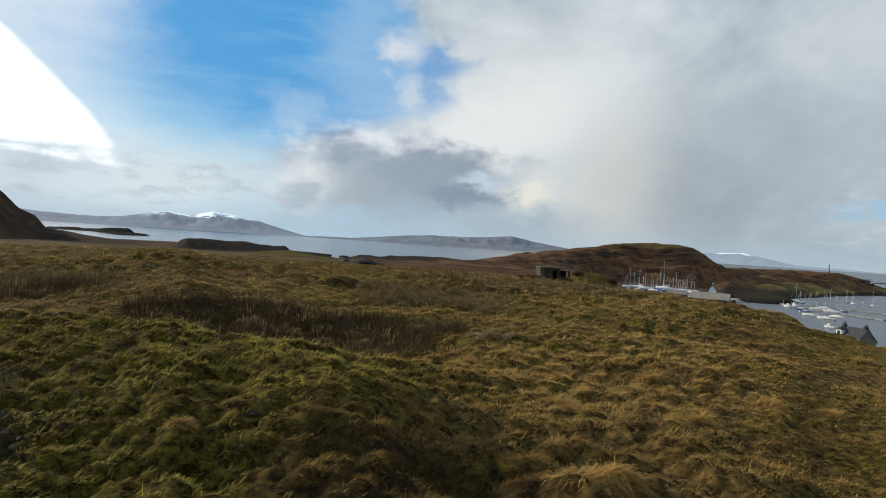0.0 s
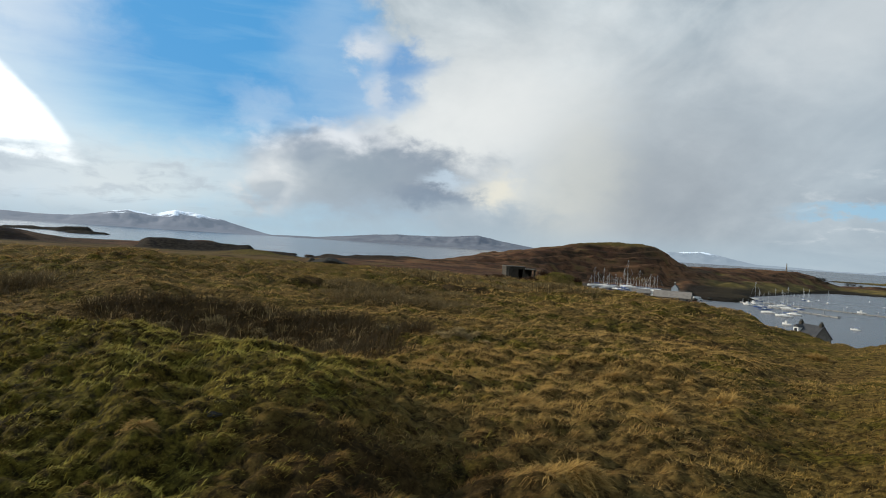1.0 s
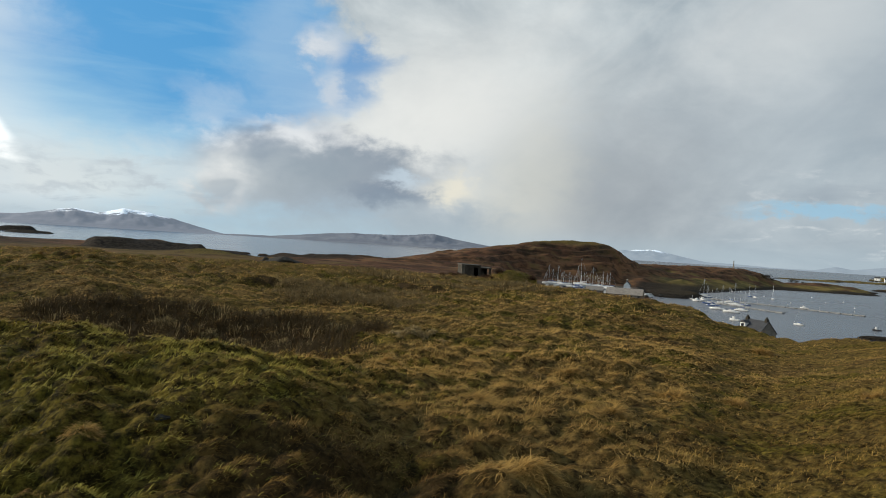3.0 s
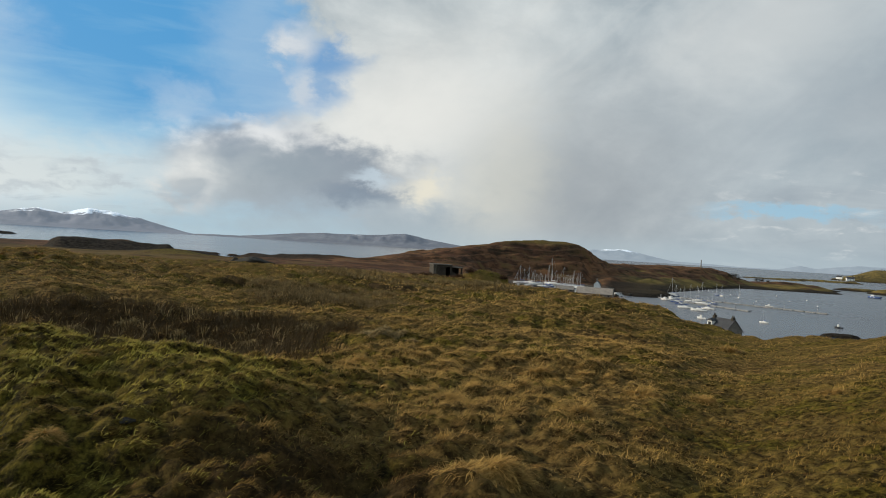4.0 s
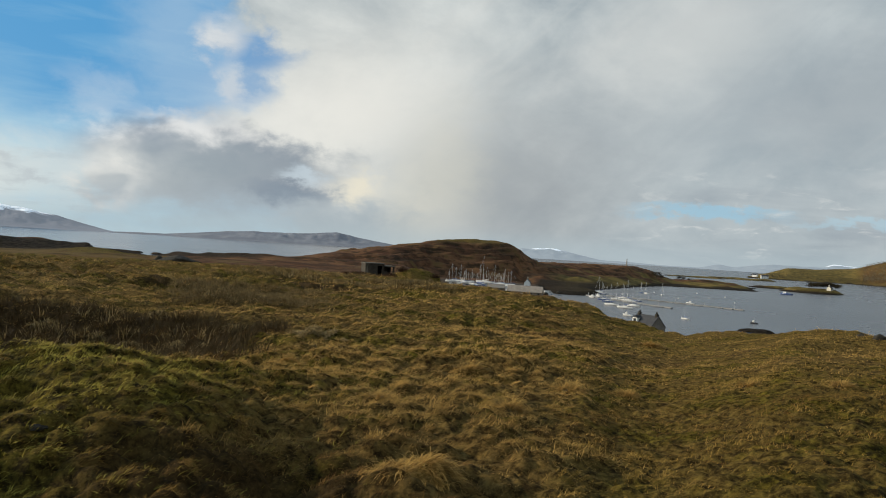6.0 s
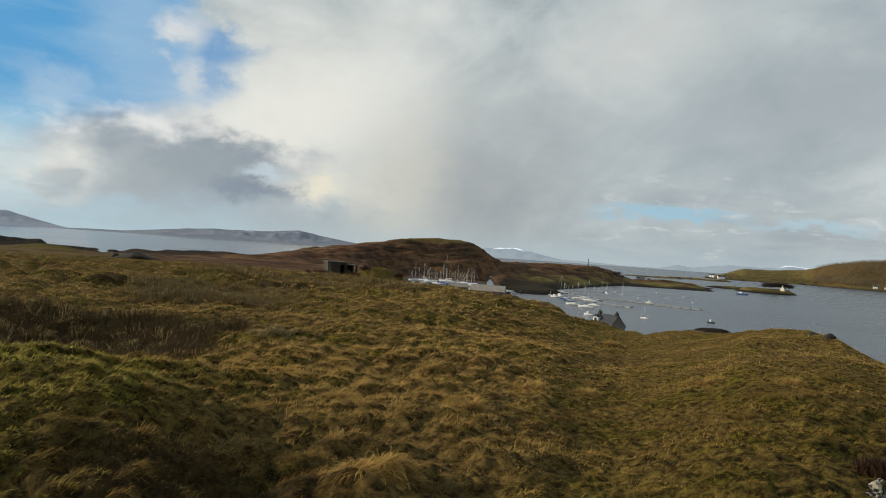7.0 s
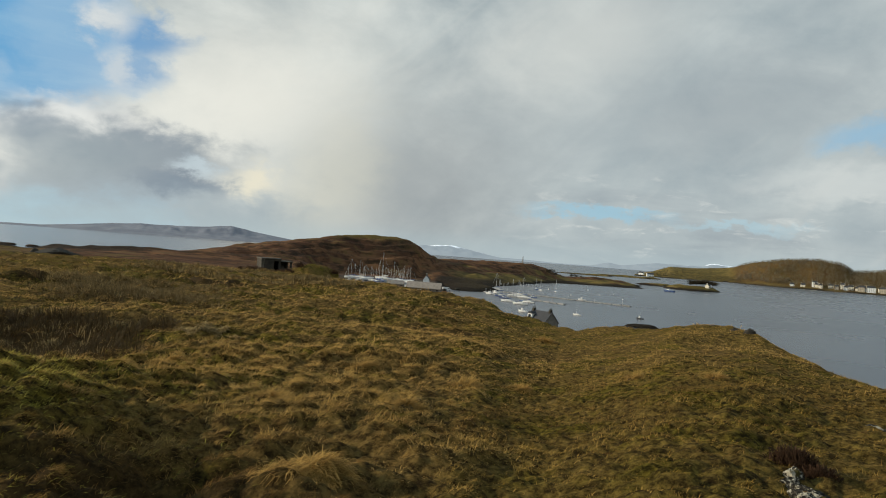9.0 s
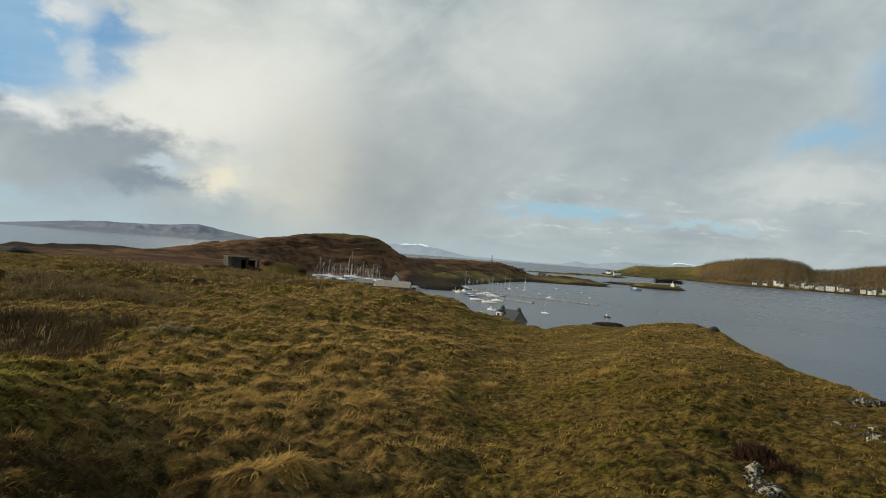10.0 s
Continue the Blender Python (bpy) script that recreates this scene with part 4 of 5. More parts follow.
def rush_field(name, label, count, r0, r1, per, length, width, spread):
    x, y, r, a = scatter(count, r0, r1, -38.0, 15.0)
    moss, rush = growth(x, y)
    keep = (rng.uniform(0, 1, len(x)) < np.clip(rush * 1.3 - 0.15, 0, 1)) & (a < 15.0)
    x, y, rush = x[keep], y[keep], rush[keep]
    k = len(x)
    rep = lambda v: np.repeat(v, per)
    ox, oy = rng.normal(0, spread, k * per), rng.normal(0, spread, k * per)
    px, py = rep(x) + ox, rep(y) + oy
    pz = height(px, py) - 0.02
    pale = (rng.uniform(0, 1, k) < 0.03 + 0.10 * smooth(fbm(x / 1.6, y / 1.6, 3, 141), 0.05, 0.2)) * 1.0
    ln = length * rep(rng.uniform(0.6, 1.2, k)) * rng.uniform(0.7, 1.15, k * per)
    ob = blade_mesh(name, np.stack([px, py, pz], 1), np.arctan2(oy, ox) + rng.normal(0, 0.4, k * per), np.abs(rng.normal(0.52, 0.28, k * per)), rng.uniform(0.1, 0.9, k * per),
                    ln, width * rng.uniform(0.7, 1.3, k * per), {"fresh": 0 * px + 0.1, "rusty": rep((0.9 - 0.35 * smooth(np.hypot(x, y), 22.0, 30.0)) * (1 - pale))}, RUSH)
    return tagged(ob, label, "rushes", kind="stuff")


rush_field("rushes", "dark brown dead rushes standing in a wet hollow", 20000, 12.0, 45.0, 16, 0.37, 0.012, 0.12)
rush_field("far_rushes", "clumps of brown rushes on the open moor", 26000, 45.0, 112.0, 14, 0.50, 0.05, 0.34)


def moss_cover():
    """Short springy moss and turf on the bank and the green parts of the slope."""
    x, y, r, a = scatter(230000, 3.6, 15.0, -38.0, 30.0)
    moss, rush = growth(x, y)
    keep = rng.uniform(0, 1, len(x)) < np.clip(moss * 1.1, 0.12, 1) * smooth(a, 14.0, 4.0) * (1 - 0.95 * peat(x, y)) * smooth(fbm(x / 0.30, y / 0.22, 3, 87), -0.16, 0.06)
    x, y, r, moss = x[keep], y[keep], r[keep], moss[keep]
    k = len(x)
    z = height(x, y) - 0.01
    ob = blade_mesh("moss", np.stack([x, y, z], 1), 0.3 + 3.0 * fbm(x / 1.5, y / 1.5, 3, 85) + rng.normal(0, 0.6, k), np.abs(rng.normal(1.05, 0.25, k)), rng.uniform(0.1, 0.7, k), rng.uniform(0.03, 0.11, k), 0.004 + r * 0.0007,
                    {"fresh": 0.75 + 0.5 * fbm(x / 0.8, y / 0.8, 3, 81) + rng.normal(0, 0.1, k), "rusty": smooth(fbm(x / 0.5, y / 0.4, 3, 83), 0.0, 0.2) * 0.8}, MOSS)
    return tagged(ob, "springy green moss and short turf on the bank", "moss", kind="stuff")


moss_cover()


def mop(name, label, az, r, radius, length, blades, seed, dry=0.0, mat=GRASS, thick=1.0, lie=0.0, droop=0.0, sweep=0.0):
    """One big tussock: a dome of long leaves that arch over to all sides."""
    rs = np.random.default_rng(seed)
    a = radians(az)
    cx, cy = r * math.sin(a), r * math.cos(a)
    ang = rs.uniform(0, 2 * np.pi, blades)
    d = radius * np.sqrt(rs.uniform(0, 1, blades))
    x, y = cx + d * np.cos(ang), cy + d * np.sin(ang)
    z = height(x, y) + 0.07 * (1 - (d / radius) ** 2) * length / 0.3
    lean = 1.0 + lie + 0.4 * d / radius + rs.normal(0, 0.25, blades)
    tuft = new(name)
    tagged(tuft, label, "tussock", "big tussocks on the moor")
    leaves = blade_mesh("leaves", np.stack([x, y, z - 0.03], 1), np.where(rs.uniform(0, 1, blades) < sweep, rs.normal(0.4, 0.6, blades), ang + rs.normal(0.3, 0.9, blades)), np.abs(lean), rs.uniform(0.1, 0.8, blades) + droop, length * rs.uniform(0.35, 1.3, blades),
                        0.0045 * thick * (1 + r / 12.0) * rs.uniform(0.7, 1.3, blades), {"fresh": rs.normal(0.1, 0.12, blades), "rusty": np.abs(rs.normal(0.0, dry + 0.05, blades))}, mat)
    leaves.parent = tuft
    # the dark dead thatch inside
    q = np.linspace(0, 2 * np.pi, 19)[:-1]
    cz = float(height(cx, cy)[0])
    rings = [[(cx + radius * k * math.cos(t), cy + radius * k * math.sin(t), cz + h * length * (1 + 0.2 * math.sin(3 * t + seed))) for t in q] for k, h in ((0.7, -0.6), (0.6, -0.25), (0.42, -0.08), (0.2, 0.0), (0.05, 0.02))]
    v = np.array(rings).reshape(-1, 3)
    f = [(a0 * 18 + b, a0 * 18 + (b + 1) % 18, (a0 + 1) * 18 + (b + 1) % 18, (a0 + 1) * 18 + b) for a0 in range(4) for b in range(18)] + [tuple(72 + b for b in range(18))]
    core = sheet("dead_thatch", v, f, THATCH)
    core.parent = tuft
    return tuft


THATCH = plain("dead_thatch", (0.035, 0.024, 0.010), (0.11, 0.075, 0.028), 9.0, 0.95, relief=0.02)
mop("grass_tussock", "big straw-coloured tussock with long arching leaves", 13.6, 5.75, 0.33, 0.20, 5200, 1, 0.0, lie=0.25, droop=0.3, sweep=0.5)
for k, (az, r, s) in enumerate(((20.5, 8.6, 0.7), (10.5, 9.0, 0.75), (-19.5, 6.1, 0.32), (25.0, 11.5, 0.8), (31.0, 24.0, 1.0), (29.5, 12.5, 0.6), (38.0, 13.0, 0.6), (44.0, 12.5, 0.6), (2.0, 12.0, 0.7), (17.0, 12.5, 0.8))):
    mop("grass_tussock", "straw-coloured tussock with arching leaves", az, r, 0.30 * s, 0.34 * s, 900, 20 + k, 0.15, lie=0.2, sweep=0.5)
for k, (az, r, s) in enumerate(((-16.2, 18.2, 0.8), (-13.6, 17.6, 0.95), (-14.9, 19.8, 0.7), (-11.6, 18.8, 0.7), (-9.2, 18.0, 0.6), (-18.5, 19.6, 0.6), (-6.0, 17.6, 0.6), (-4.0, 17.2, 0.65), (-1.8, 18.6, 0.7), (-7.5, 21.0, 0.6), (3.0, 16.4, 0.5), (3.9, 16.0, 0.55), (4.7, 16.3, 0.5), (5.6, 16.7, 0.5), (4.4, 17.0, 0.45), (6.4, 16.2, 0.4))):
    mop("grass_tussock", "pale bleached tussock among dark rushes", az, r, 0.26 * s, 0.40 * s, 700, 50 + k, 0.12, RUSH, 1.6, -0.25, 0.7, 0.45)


# ---- making things ----
def part(name, bm, mat, parent=None, label=""):
    me = bpy.data.meshes.new(name)
    bmesh.ops.recalc_face_normals(bm, faces=bm.faces)
    bm.to_mesh(me)
    bm.free()
    me.materials.append(mat)
    ob = new(name, me)
    if parent is not None:
        ob.parent = parent
    if label:
        ob["label"] = label
    return ob


def empty(name, m):
    ob = new(name)
    ob.empty_display_size = 0.3
    ob.matrix_basis = m
    return ob


def box(lo, hi, bevel=0.0, bm=None):
    own = bmesh.new()
    bmesh.ops.create_cube(own, size=1.0)
    for v in own.verts:
        v.co = Vector([(l + h) / 2 + c * (h - l) for l, h, c in zip(lo, hi, v.co)])
    if bevel:
        bmesh.ops.bevel(own, geom=own.edges[:], offset=bevel, segments=1, affect="EDGES")
    if bm is None:
        return own
    me = bpy.data.meshes.new("tmp")
    own.to_mesh(me)
    own.free()
    bm.from_mesh(me)
    bpy.data.meshes.remove(me)
    return bm


def tube(a, b, r0, r1, sides=8, bm=None):
    bm = bm or bmesh.new()
    a, b = Vector(a), Vector(b)
    turn = (b - a).to_track_quat("Z", "Y").to_matrix().to_4x4()
    bmesh.ops.create_cone(bm, cap_ends=True, segments=sides, radius1=r0, radius2=r1, depth=(b - a).length, matrix=Matrix.Translation((a + b) / 2) @ turn)
    return bm


def loft(rings, close=True):
    """A skin over rings of points, all with the same number of points."""
    bm = bmesh.new()
    rows = [[bm.verts.new(p) for p in ring] for ring in rings]
    n = len(rows[0])
    for r0, r1 in zip(rows, rows[1:]):
        for i in range(n if close else n - 1):
            j = (i + 1) % n
            bm.faces.new((r0[i], r0[j], r1[j], r1[i]))
    for ring in (rows[0], rows[-1]):
        if close:
            bm.faces.new(ring)
    return bm


def facing(az, r, turn=0.0, z=None):
    """The pose of a thing at that heading and distance whose front (-y) looks back to the eye, turned by some degrees."""
    x, y, h = spot(az, r)
    return pose(x, y, h if z is None else z, 0, 0, -az + turn)


def rock(name, label, az, r, size, seed, sink=0.25, turn=0.0, mat=None, cuts=5):
    """A weathered outcrop: a faceted, cracked boulder half sunk in the turf."""
    bm = bmesh.new()
    bmesh.ops.create_icosphere(bm, subdivisions=4, radius=1.0)
    rs = random.Random(seed)
    planes = [(Vector((rs.uniform(-1, 1), rs.uniform(-1, 1), rs.uniform(-0.3, 1))).normalized(), rs.uniform(0.55, 0.85)) for _ in range(cuts)]
    off = Vector((seed * 3.1, seed * 1.7, 0))
    for v in bm.verts:
        for nrm, d in planes:
            over = v.co.dot(nrm) - d
            if over > 0:
                v.co -= nrm * over * 0.92
        crack = abs(noise.noise(v.co * 2.3 + off))
        v.co *= 1 + 0.05 * noise.noise(v.co * 9.0 + off) + 0.22 * noise.fractal(v.co * 1.9 + off, 0.9, 2.1, 4) - 0.12 * max(0.0, 0.12 - crack) / 0.12
        v.co = Vector((v.co.x * size[0], v.co.y * size[1], (v.co.z + 1 - 2 * sink) * size[2]))
    ob = part(name, bm, mat or ROCK)
    for poly in ob.data.polygons:
        poly.use_smooth = True
    ob.matrix_basis = facing(az, r, turn)
    return tagged(ob, label, "rock")


# ---- the old lookout hut on the moor ----
def lookout_hut():
    hut = empty("lookout_hut", facing(8.5, 106.0, 14.0, z=spot(8.5, 106.0)[2] + 0.1))
    tagged(hut, "small dark concrete wartime lookout hut with slab roof and open doorway", "hut")
    w, d, h, t = 1.42, 1.4, 1.98, 0.25
    part("back_wall", box((-w, d - t, 0), (w, d, h), 0.02), CONCRETE, hut)
    part("side_wall", box((-w, -d + t, 0), (-w + t, d - t, h), 0.02), CONCRETE, hut, "stained concrete end wall")
    part("side_wall", box((w - t, -d + t, 0), (w, d - t, h), 0.02), CONCRETE, hut)
    part("corner_pillar", box((-w - 0.05, -d - 0.05, -0.3), (-w + 0.42, -d + t, h), 0.04), PALE_CONCRETE, hut, "concrete pillar at the corner, coloured paler as the sunlit end")
    part("front_wall", box((-w + 0.423, -d, 0), (0.40, -d + t, h), 0.02), CONCRETE, hut)
    part("front_wall", box((1.08, -d, 0), (w, -d + t, h), 0.02), CONCRETE, hut)
    part("lintel", box((0.40, -d, 1.72), (1.08, -d + t, h), 0.0), CONCRETE, hut)
    part("roof", box((-w - 0.08, -d - 0.09, h), (w + 0.06, d + 0.06, h + 0.14), 0.03), PALE_CONCRETE, hut, "thick weathered concrete slab roof")
    part("floor_slab", box((-w, -d, -0.9), (w, d, 0.02)), CONCRETE, hut)
    # open lean-to at its side: a slab on two posts over a broken wall
    part("lean_to_roof", box((w + 0.065, -d + 0.1, 1.62), (w + 1.75, d - 0.2, 1.78), 0.04), PALE_CONCRETE, hut, "thin cracked concrete slab")
    for x, y in ((w + 1.4, -d + 0.2), (w + 1.4, d - 0.5)):
        part("post", box((x, y, -0.6), (x + 0.24, y + 0.24, 1.62), 0.03), CONCRETE, hut)
    part("lean_to_back", box((w + 0.01, d - 0.26, -0.5), (w + 1.7, d - 0.22, 1.62), 0.0), CONCRETE, hut, "dark concrete back wall under the slab")
    part("broken_wall", loft([[(w + 0.01 + 0.27 * i, -d + 0.25, -0.5), (w + 0.01 + 0.27 * i, -d + 0.5, -0.5), (w + 0.01 + 0.27 * i, -d + 0.5, top), (w + 0.01 + 0.27 * i, -d + 0.25, top - 0.04)]
                              for i, top in enumerate((1.05, 0.92, 0.98, 0.62, 0.70, 0.45))]), CONCRETE, hut, "broken lower wall beside the hut")
    part("fallen_slab", loft([[(w + 1.9, -d - 0.3, -0.25), (w + 1.9, 0.2, -0.25), (w + 1.9, 0.2, 0.62), (w + 1.9, -d - 0.3, 0.55)],
                              [(w + 3.1, -d - 0.5, -0.35), (w + 3.1, -0.1, -0.35), (w + 3.1, -0.1, 0.22), (w + 3.1, -d - 0.5, 0.18)]]), CONCRETE, hut, "fallen slab grown over with grass")


lookout_hut()
rock("boulder", "low dark boulder lying beside the hut", 11.0, 103.0, (0.9, 0.6, 0.4), 5, mat=DARKROCK)
rock("rock_outcrop", "dark rock outcrop standing out of the moor", -6.4, 118.0, (3.2, 1.5, 0.95), 8, 0.35, mat=DARKROCK)
rock("rock_outcrop", "dark rock outcrop standing out of the moor", -7.7, 122.0, (1.0, 0.8, 0.9), 9, 0.35, mat=DARKROCK)
for az, r, size, seed, turn in ((50.55, 6.55, (0.20, 0.10, 0.075), 12, -32), (49.75, 6.95, (0.085, 0.07, 0.07), 13, 10), (49.45, 6.6, (0.10, 0.07, 0.05), 14, 40), (51.5, 6.35, (0.13, 0.06, 0.05), 15, -25), (50.2, 6.3, (0.12, 0.06, 0.04), 19, -40)):
    rock("lichened_rock", "pale lichened rock with dark cracks breaking through turf beside heather", az, r, size, seed, 0.42, turn)
for k, (az, r, w) in enumerate(((54.2, 10.6, 0.16), (55.0, 10.4, 0.13), (55.6, 10.2, 0.17), (56.4, 9.9, 0.15), (56.9, 10.2, 0.12), (57.4, 9.7, 0.2), (58.4, 9.6, 0.2))):
    rock("rock_ledge", "cracked grey rock showing in the grass slope", az, r, (w * 0.85, w * 0.45, w * 0.42), 100 + k, 0.5, -25 + 9 * k)
rock("rock_ledge", "low weathered rock on the brow of the slope", 44.9, 23.4, (0.16, 0.14, 0.10), 16, 0.45, mat=DARKROCK)
rock("rock_ledge", "low weathered rock on the brow of the slope", 46.0, 22.3, (0.17, 0.15, 0.15), 17, 0.45, mat=DARKROCK)
rock("pale_stone", "pale flat stone showing through the grass", 56.2, 12.6, (0.30, 0.15, 0.08), 18, 0.3)
for k, (az, r, w) in enumerate(((-31.6, 7.1, 0.08), (-30.4, 7.6, 0.06), (-31.9, 6.4, 0.09), (-30.9, 6.9, 0.05), (-29.6, 7.2, 0.05), (-32.0, 7.9, 0.07), (-30.0, 6.5, 0.05))):
    rock("mossy_rock", "small dark rock in worn turf on the bank", az, r, (w, w * 0.8, w * 0.6), 200 + k, 0.45, 40 * k, DARKROCK)
rock("peat_scar", "bare dark stone in a scrape in the turf", -14.5, 6.2, (0.09, 0.04, 0.025), 22, 0.6, mat=DARKROCK)


def shrub(name, label, az, r, size, twigs, seed, mat):
    """A low bush: many short forked twigs."""
    rs = np.random.default_rng(seed)
    u = rs.normal(0, 1, (twigs, 3))
    u[:, 2] = np.abs(u[:, 2])
    u /= np.linalg.norm(u, axis=1)[:, None]
    root = u * np.array(size) * rs.uniform(0.2, 0.95, twigs)[:, None]
    ang = np.arctan2(u[:, 1], u[:, 0])
    ob = blade_mesh(name, root, ang + rs.normal(0, 0.5, twigs), np.abs(rs.normal(0.5, 0.3, twigs)), rs.uniform(-0.3, 0.6, twigs),
                    rs.uniform(0.4, 1.0, twigs) * size[2] * 0.45, np.full(twigs, size[0] * 0.035), {"fresh": 0 * ang, "rusty": 0 * ang + 1}, mat)
    ob.matrix_basis = facing(az, r)
    return tagged(ob, label, "shrub")


HEATHER = make_blades("heather_twigs", (0.10, 0.06, 0.035), (0.06, 0.05, 0.02), (0.070, 0.040, 0.024))
shrub("heather", "reddish-brown heather clump over a rock", 49.6, 7.3, (0.24, 0.16, 0.15), 2600, 1, HEATHER)
shrub("heather", "reddish-brown heather clump over a rock", 51.2, 7.2, (0.22, 0.15, 0.11), 2200, 2, HEATHER)
for i, (az, r, wide, tall) in enumerate(((7.1, 102.0, 0.9, 0.7), (7.6, 100.5, 1.1, 0.6), (9.3, 101.0, 1.0, 0.65), (10.0, 100.0, 1.2, 0.6), (10.9, 101.5, 1.1, 0.7), (13.6, 101.0, 0.9, 0.6), (6.4, 101.0, 0.8, 0.5))):
    shrub("heather", "dark heather bush growing round the old hut", az, r, (wide, wide * 0.8, tall), 900, 20 + i, HEATHER)
shrub("gorse_bush", "small dark bush alone on the moor", -21.6, 44.0, (0.28, 0.28, 0.5), 500, 3, HEATHER)
shrub("gorse_bush", "small dark bush alone on the moor", -21.2, 40.0, (0.22, 0.22, 0.35), 400, 4, HEATHER)


# ---- the boatyard and moorings ----
def hull_rings(length, beam, draft, free, stations=9):
    rings = []
    for i in range(stations):
        s = i / (stations - 1)
        y = (s - 0.5) * length
        w = beam / 2 * (math.sin(math.pi * min(1.0, 0.25 + 0.75 * (1 - s) ** 0.8 * 1.0)) ** 0.6 if s > 0.45 else 0.82 + 0.18 * (s / 0.45))
        w = max(w * (1 - s ** 5), 0.04)
        sheer = free + 0.25 * s * s
        keel = -draft * (1 - 0.9 * abs(2 * s - 0.9) ** 2.2)
        rings.append([(-w, y, sheer), (-w * 0.93, y, sheer * 0.3), (-w * 0.55, y, keel * 0.7), (0, y, keel),
                      (w * 0.55, y, keel * 0.7), (w * 0.93, y, sheer * 0.3), (w, y, sheer)])
    return rings


def yacht(m, hull_mat, length, mast, ashore, label, cover=None):
    boat = empty("sailing_yacht", m)
    tagged(boat, label, "yacht", "yachts ashore in the boatyard" if ashore else "yachts afloat in the bay")
    lift = 1.9 if ashore else 0.0
    beam, free = length * 0.30, length * 0.085
    bm = loft([[(x, y, z + lift) for x, y, z in ring] for ring in hull_rings(length, beam, length * 0.055, free)])
    part("hull", bm, hull_mat, boat)
    cabin = loft([[(-beam * 0.26 * k, y, lift + free + z) for z in (0.0,)] + [(-beam * 0.22 * k, y, lift + free + h), (beam * 0.22 * k, y, lift + free + h), (beam * 0.26 * k, y, lift + free)]
                  for k, y, h in ((0.9, -length * 0.18, 0.5), (1.0, -length * 0.1, 0.55), (0.95, length * 0.1, 0.5), (0.5, length * 0.24, 0.2))])
    part("cabin", cabin, GEL_WHITE, boat)
    my = length * 0.08
    part("mast", tube((0, my, lift + free), (0, my, lift + free + mast), 0.075, 0.055, 8), ALLOY, boat)
    part("boom", tube((0, my, lift + free + 1.3), (0, my - length * 0.36, lift + free + 1.25), 0.16, 0.13, 8), cover or SAILCLOTH, boat, "boom under a sail cover")
    for k in (0.45, 0.7):
        part("spreader", tube((-0.75, my, lift + free + mast * k), (0.75, my, lift + free + mast * k), 0.03, 0.03, 5), ALLOY, boat)
    part("forestay", tube((0, length * 0.48, lift + free + 0.2), (0, my, lift + free + mast * 0.97), 0.03, 0.03, 5), ALLOY, boat)
    part("backstay", tube((0, -length * 0.48, lift + free), (0, my, lift + free + mast), 0.02, 0.02, 4), ALLOY, boat)
    if ashore:
        part("keel", box((-0.15, -length * 0.1, 0.15), (0.15, length * 0.1, lift - length * 0.04), 0.04), ANTIFOUL, boat)
        for sx in (-1, 1):
            for sy in (-0.22, 0.2):
                part("cradle_leg", tube((sx * beam * 0.5, sy * length, 0), (sx * beam * 0.32, sy * length, lift + 0.1), 0.07, 0.07, 6), STEEL, boat)
        part("cradle_base", box((-beam * 0.5, -length * 0.24, 0), (beam * 0.5, length * 0.22, 0.15)), STEEL, boat)
    return boat


rb = random.Random(4)
ashore_white = yacht(facing(15.0, 432.0, 80.0), GEL_WHITE, 9.0, 10.5, True, "white sailing yacht propped ashore in a cradle")
ashore_blue = yacht(facing(17.2, 428.0, 20.0), GEL_BLUE, 9.0, 11.0, True, "dark blue sailing yacht propped ashore in a cradle")
ashore_big = yacht(facing(17.5, 438.0, 60.0), GEL_WHITE, 11.5, 15.5, True, "large white sailing yacht with tall mast ashore", GEL_WHITE)
for k, (a, r, kind) in enumerate(((14.75, 444, 0), (15.3, 436, 0), (15.55, 424, 0), (15.7, 454, 2), (15.95, 439, 0), (16.15, 429, 0), (16.5, 449, 0), (16.75, 424, 0),
                                  (16.95, 416, 1), (17.45, 418, 1), (17.75, 444, 1), (17.95, 424, 0), (18.2, 452, 0), (18.45, 436, 2), (18.6, 424, 0), (18.75, 446, 0), (18.75, 428, 0),
                                  (19.05, 429, 0), (19.25, 444, 2), (19.5, 424, 0), (19.75, 436, 0), (19.2, 432, 0), (18.95, 454, 1), (16.3, 459, 0))):
    src = (ashore_white, ashore_blue, ashore_big)[kind]
    m = facing(a, r, 80 + rb.uniform(-35, 35) if rb.random() < 0.7 else rb.uniform(-30, 30))
    s = rb.uniform(0.75, 1.0)
    copy = copy_thing(src, m)
    copy.scale = (s, s, s * rb.uniform(0.68, 0.86))

afloat_white = yacht(facing(27.64, 393.0, 70.0, z=0.0), GEL_WHITE, 7.8, 10.5, False, "white sailing yacht afloat on its berth")
afloat_blue = yacht(facing(27.0, 436.0, 75.0, z=0.0), GEL_BLUE, 7.0, 9.3, False, "dark blue sailing yacht afloat on its berth")
for a, r, kind, turn, s in ((28.64, 378, 0, 70, 1.05), (29.3, 398, 0, 65, 0.95), (26.71, 520, 0, 80, 1.1), (27.3, 420, 1, 70, 0.9), (28.05, 452, 0, 75, 0.95), (29.83, 570, 1, 20, 0.9),
                            (31.4, 551, 0, 10, 0.9), (28.5, 470, 0, 70, 0.85), (26.95, 505, 1, 80, 0.8), (28.9, 440, 0, 70, 1.15), (29.6, 450, 1, 65, 0.8), (30.2, 560, 0, 25, 0.8), (33.18, 336, 0, 60, 0.55)):
    copy = copy_thing((afloat_white, afloat_blue)[kind], facing(a, r, turn, z=0.0))
    copy.scale = (s, s, s)


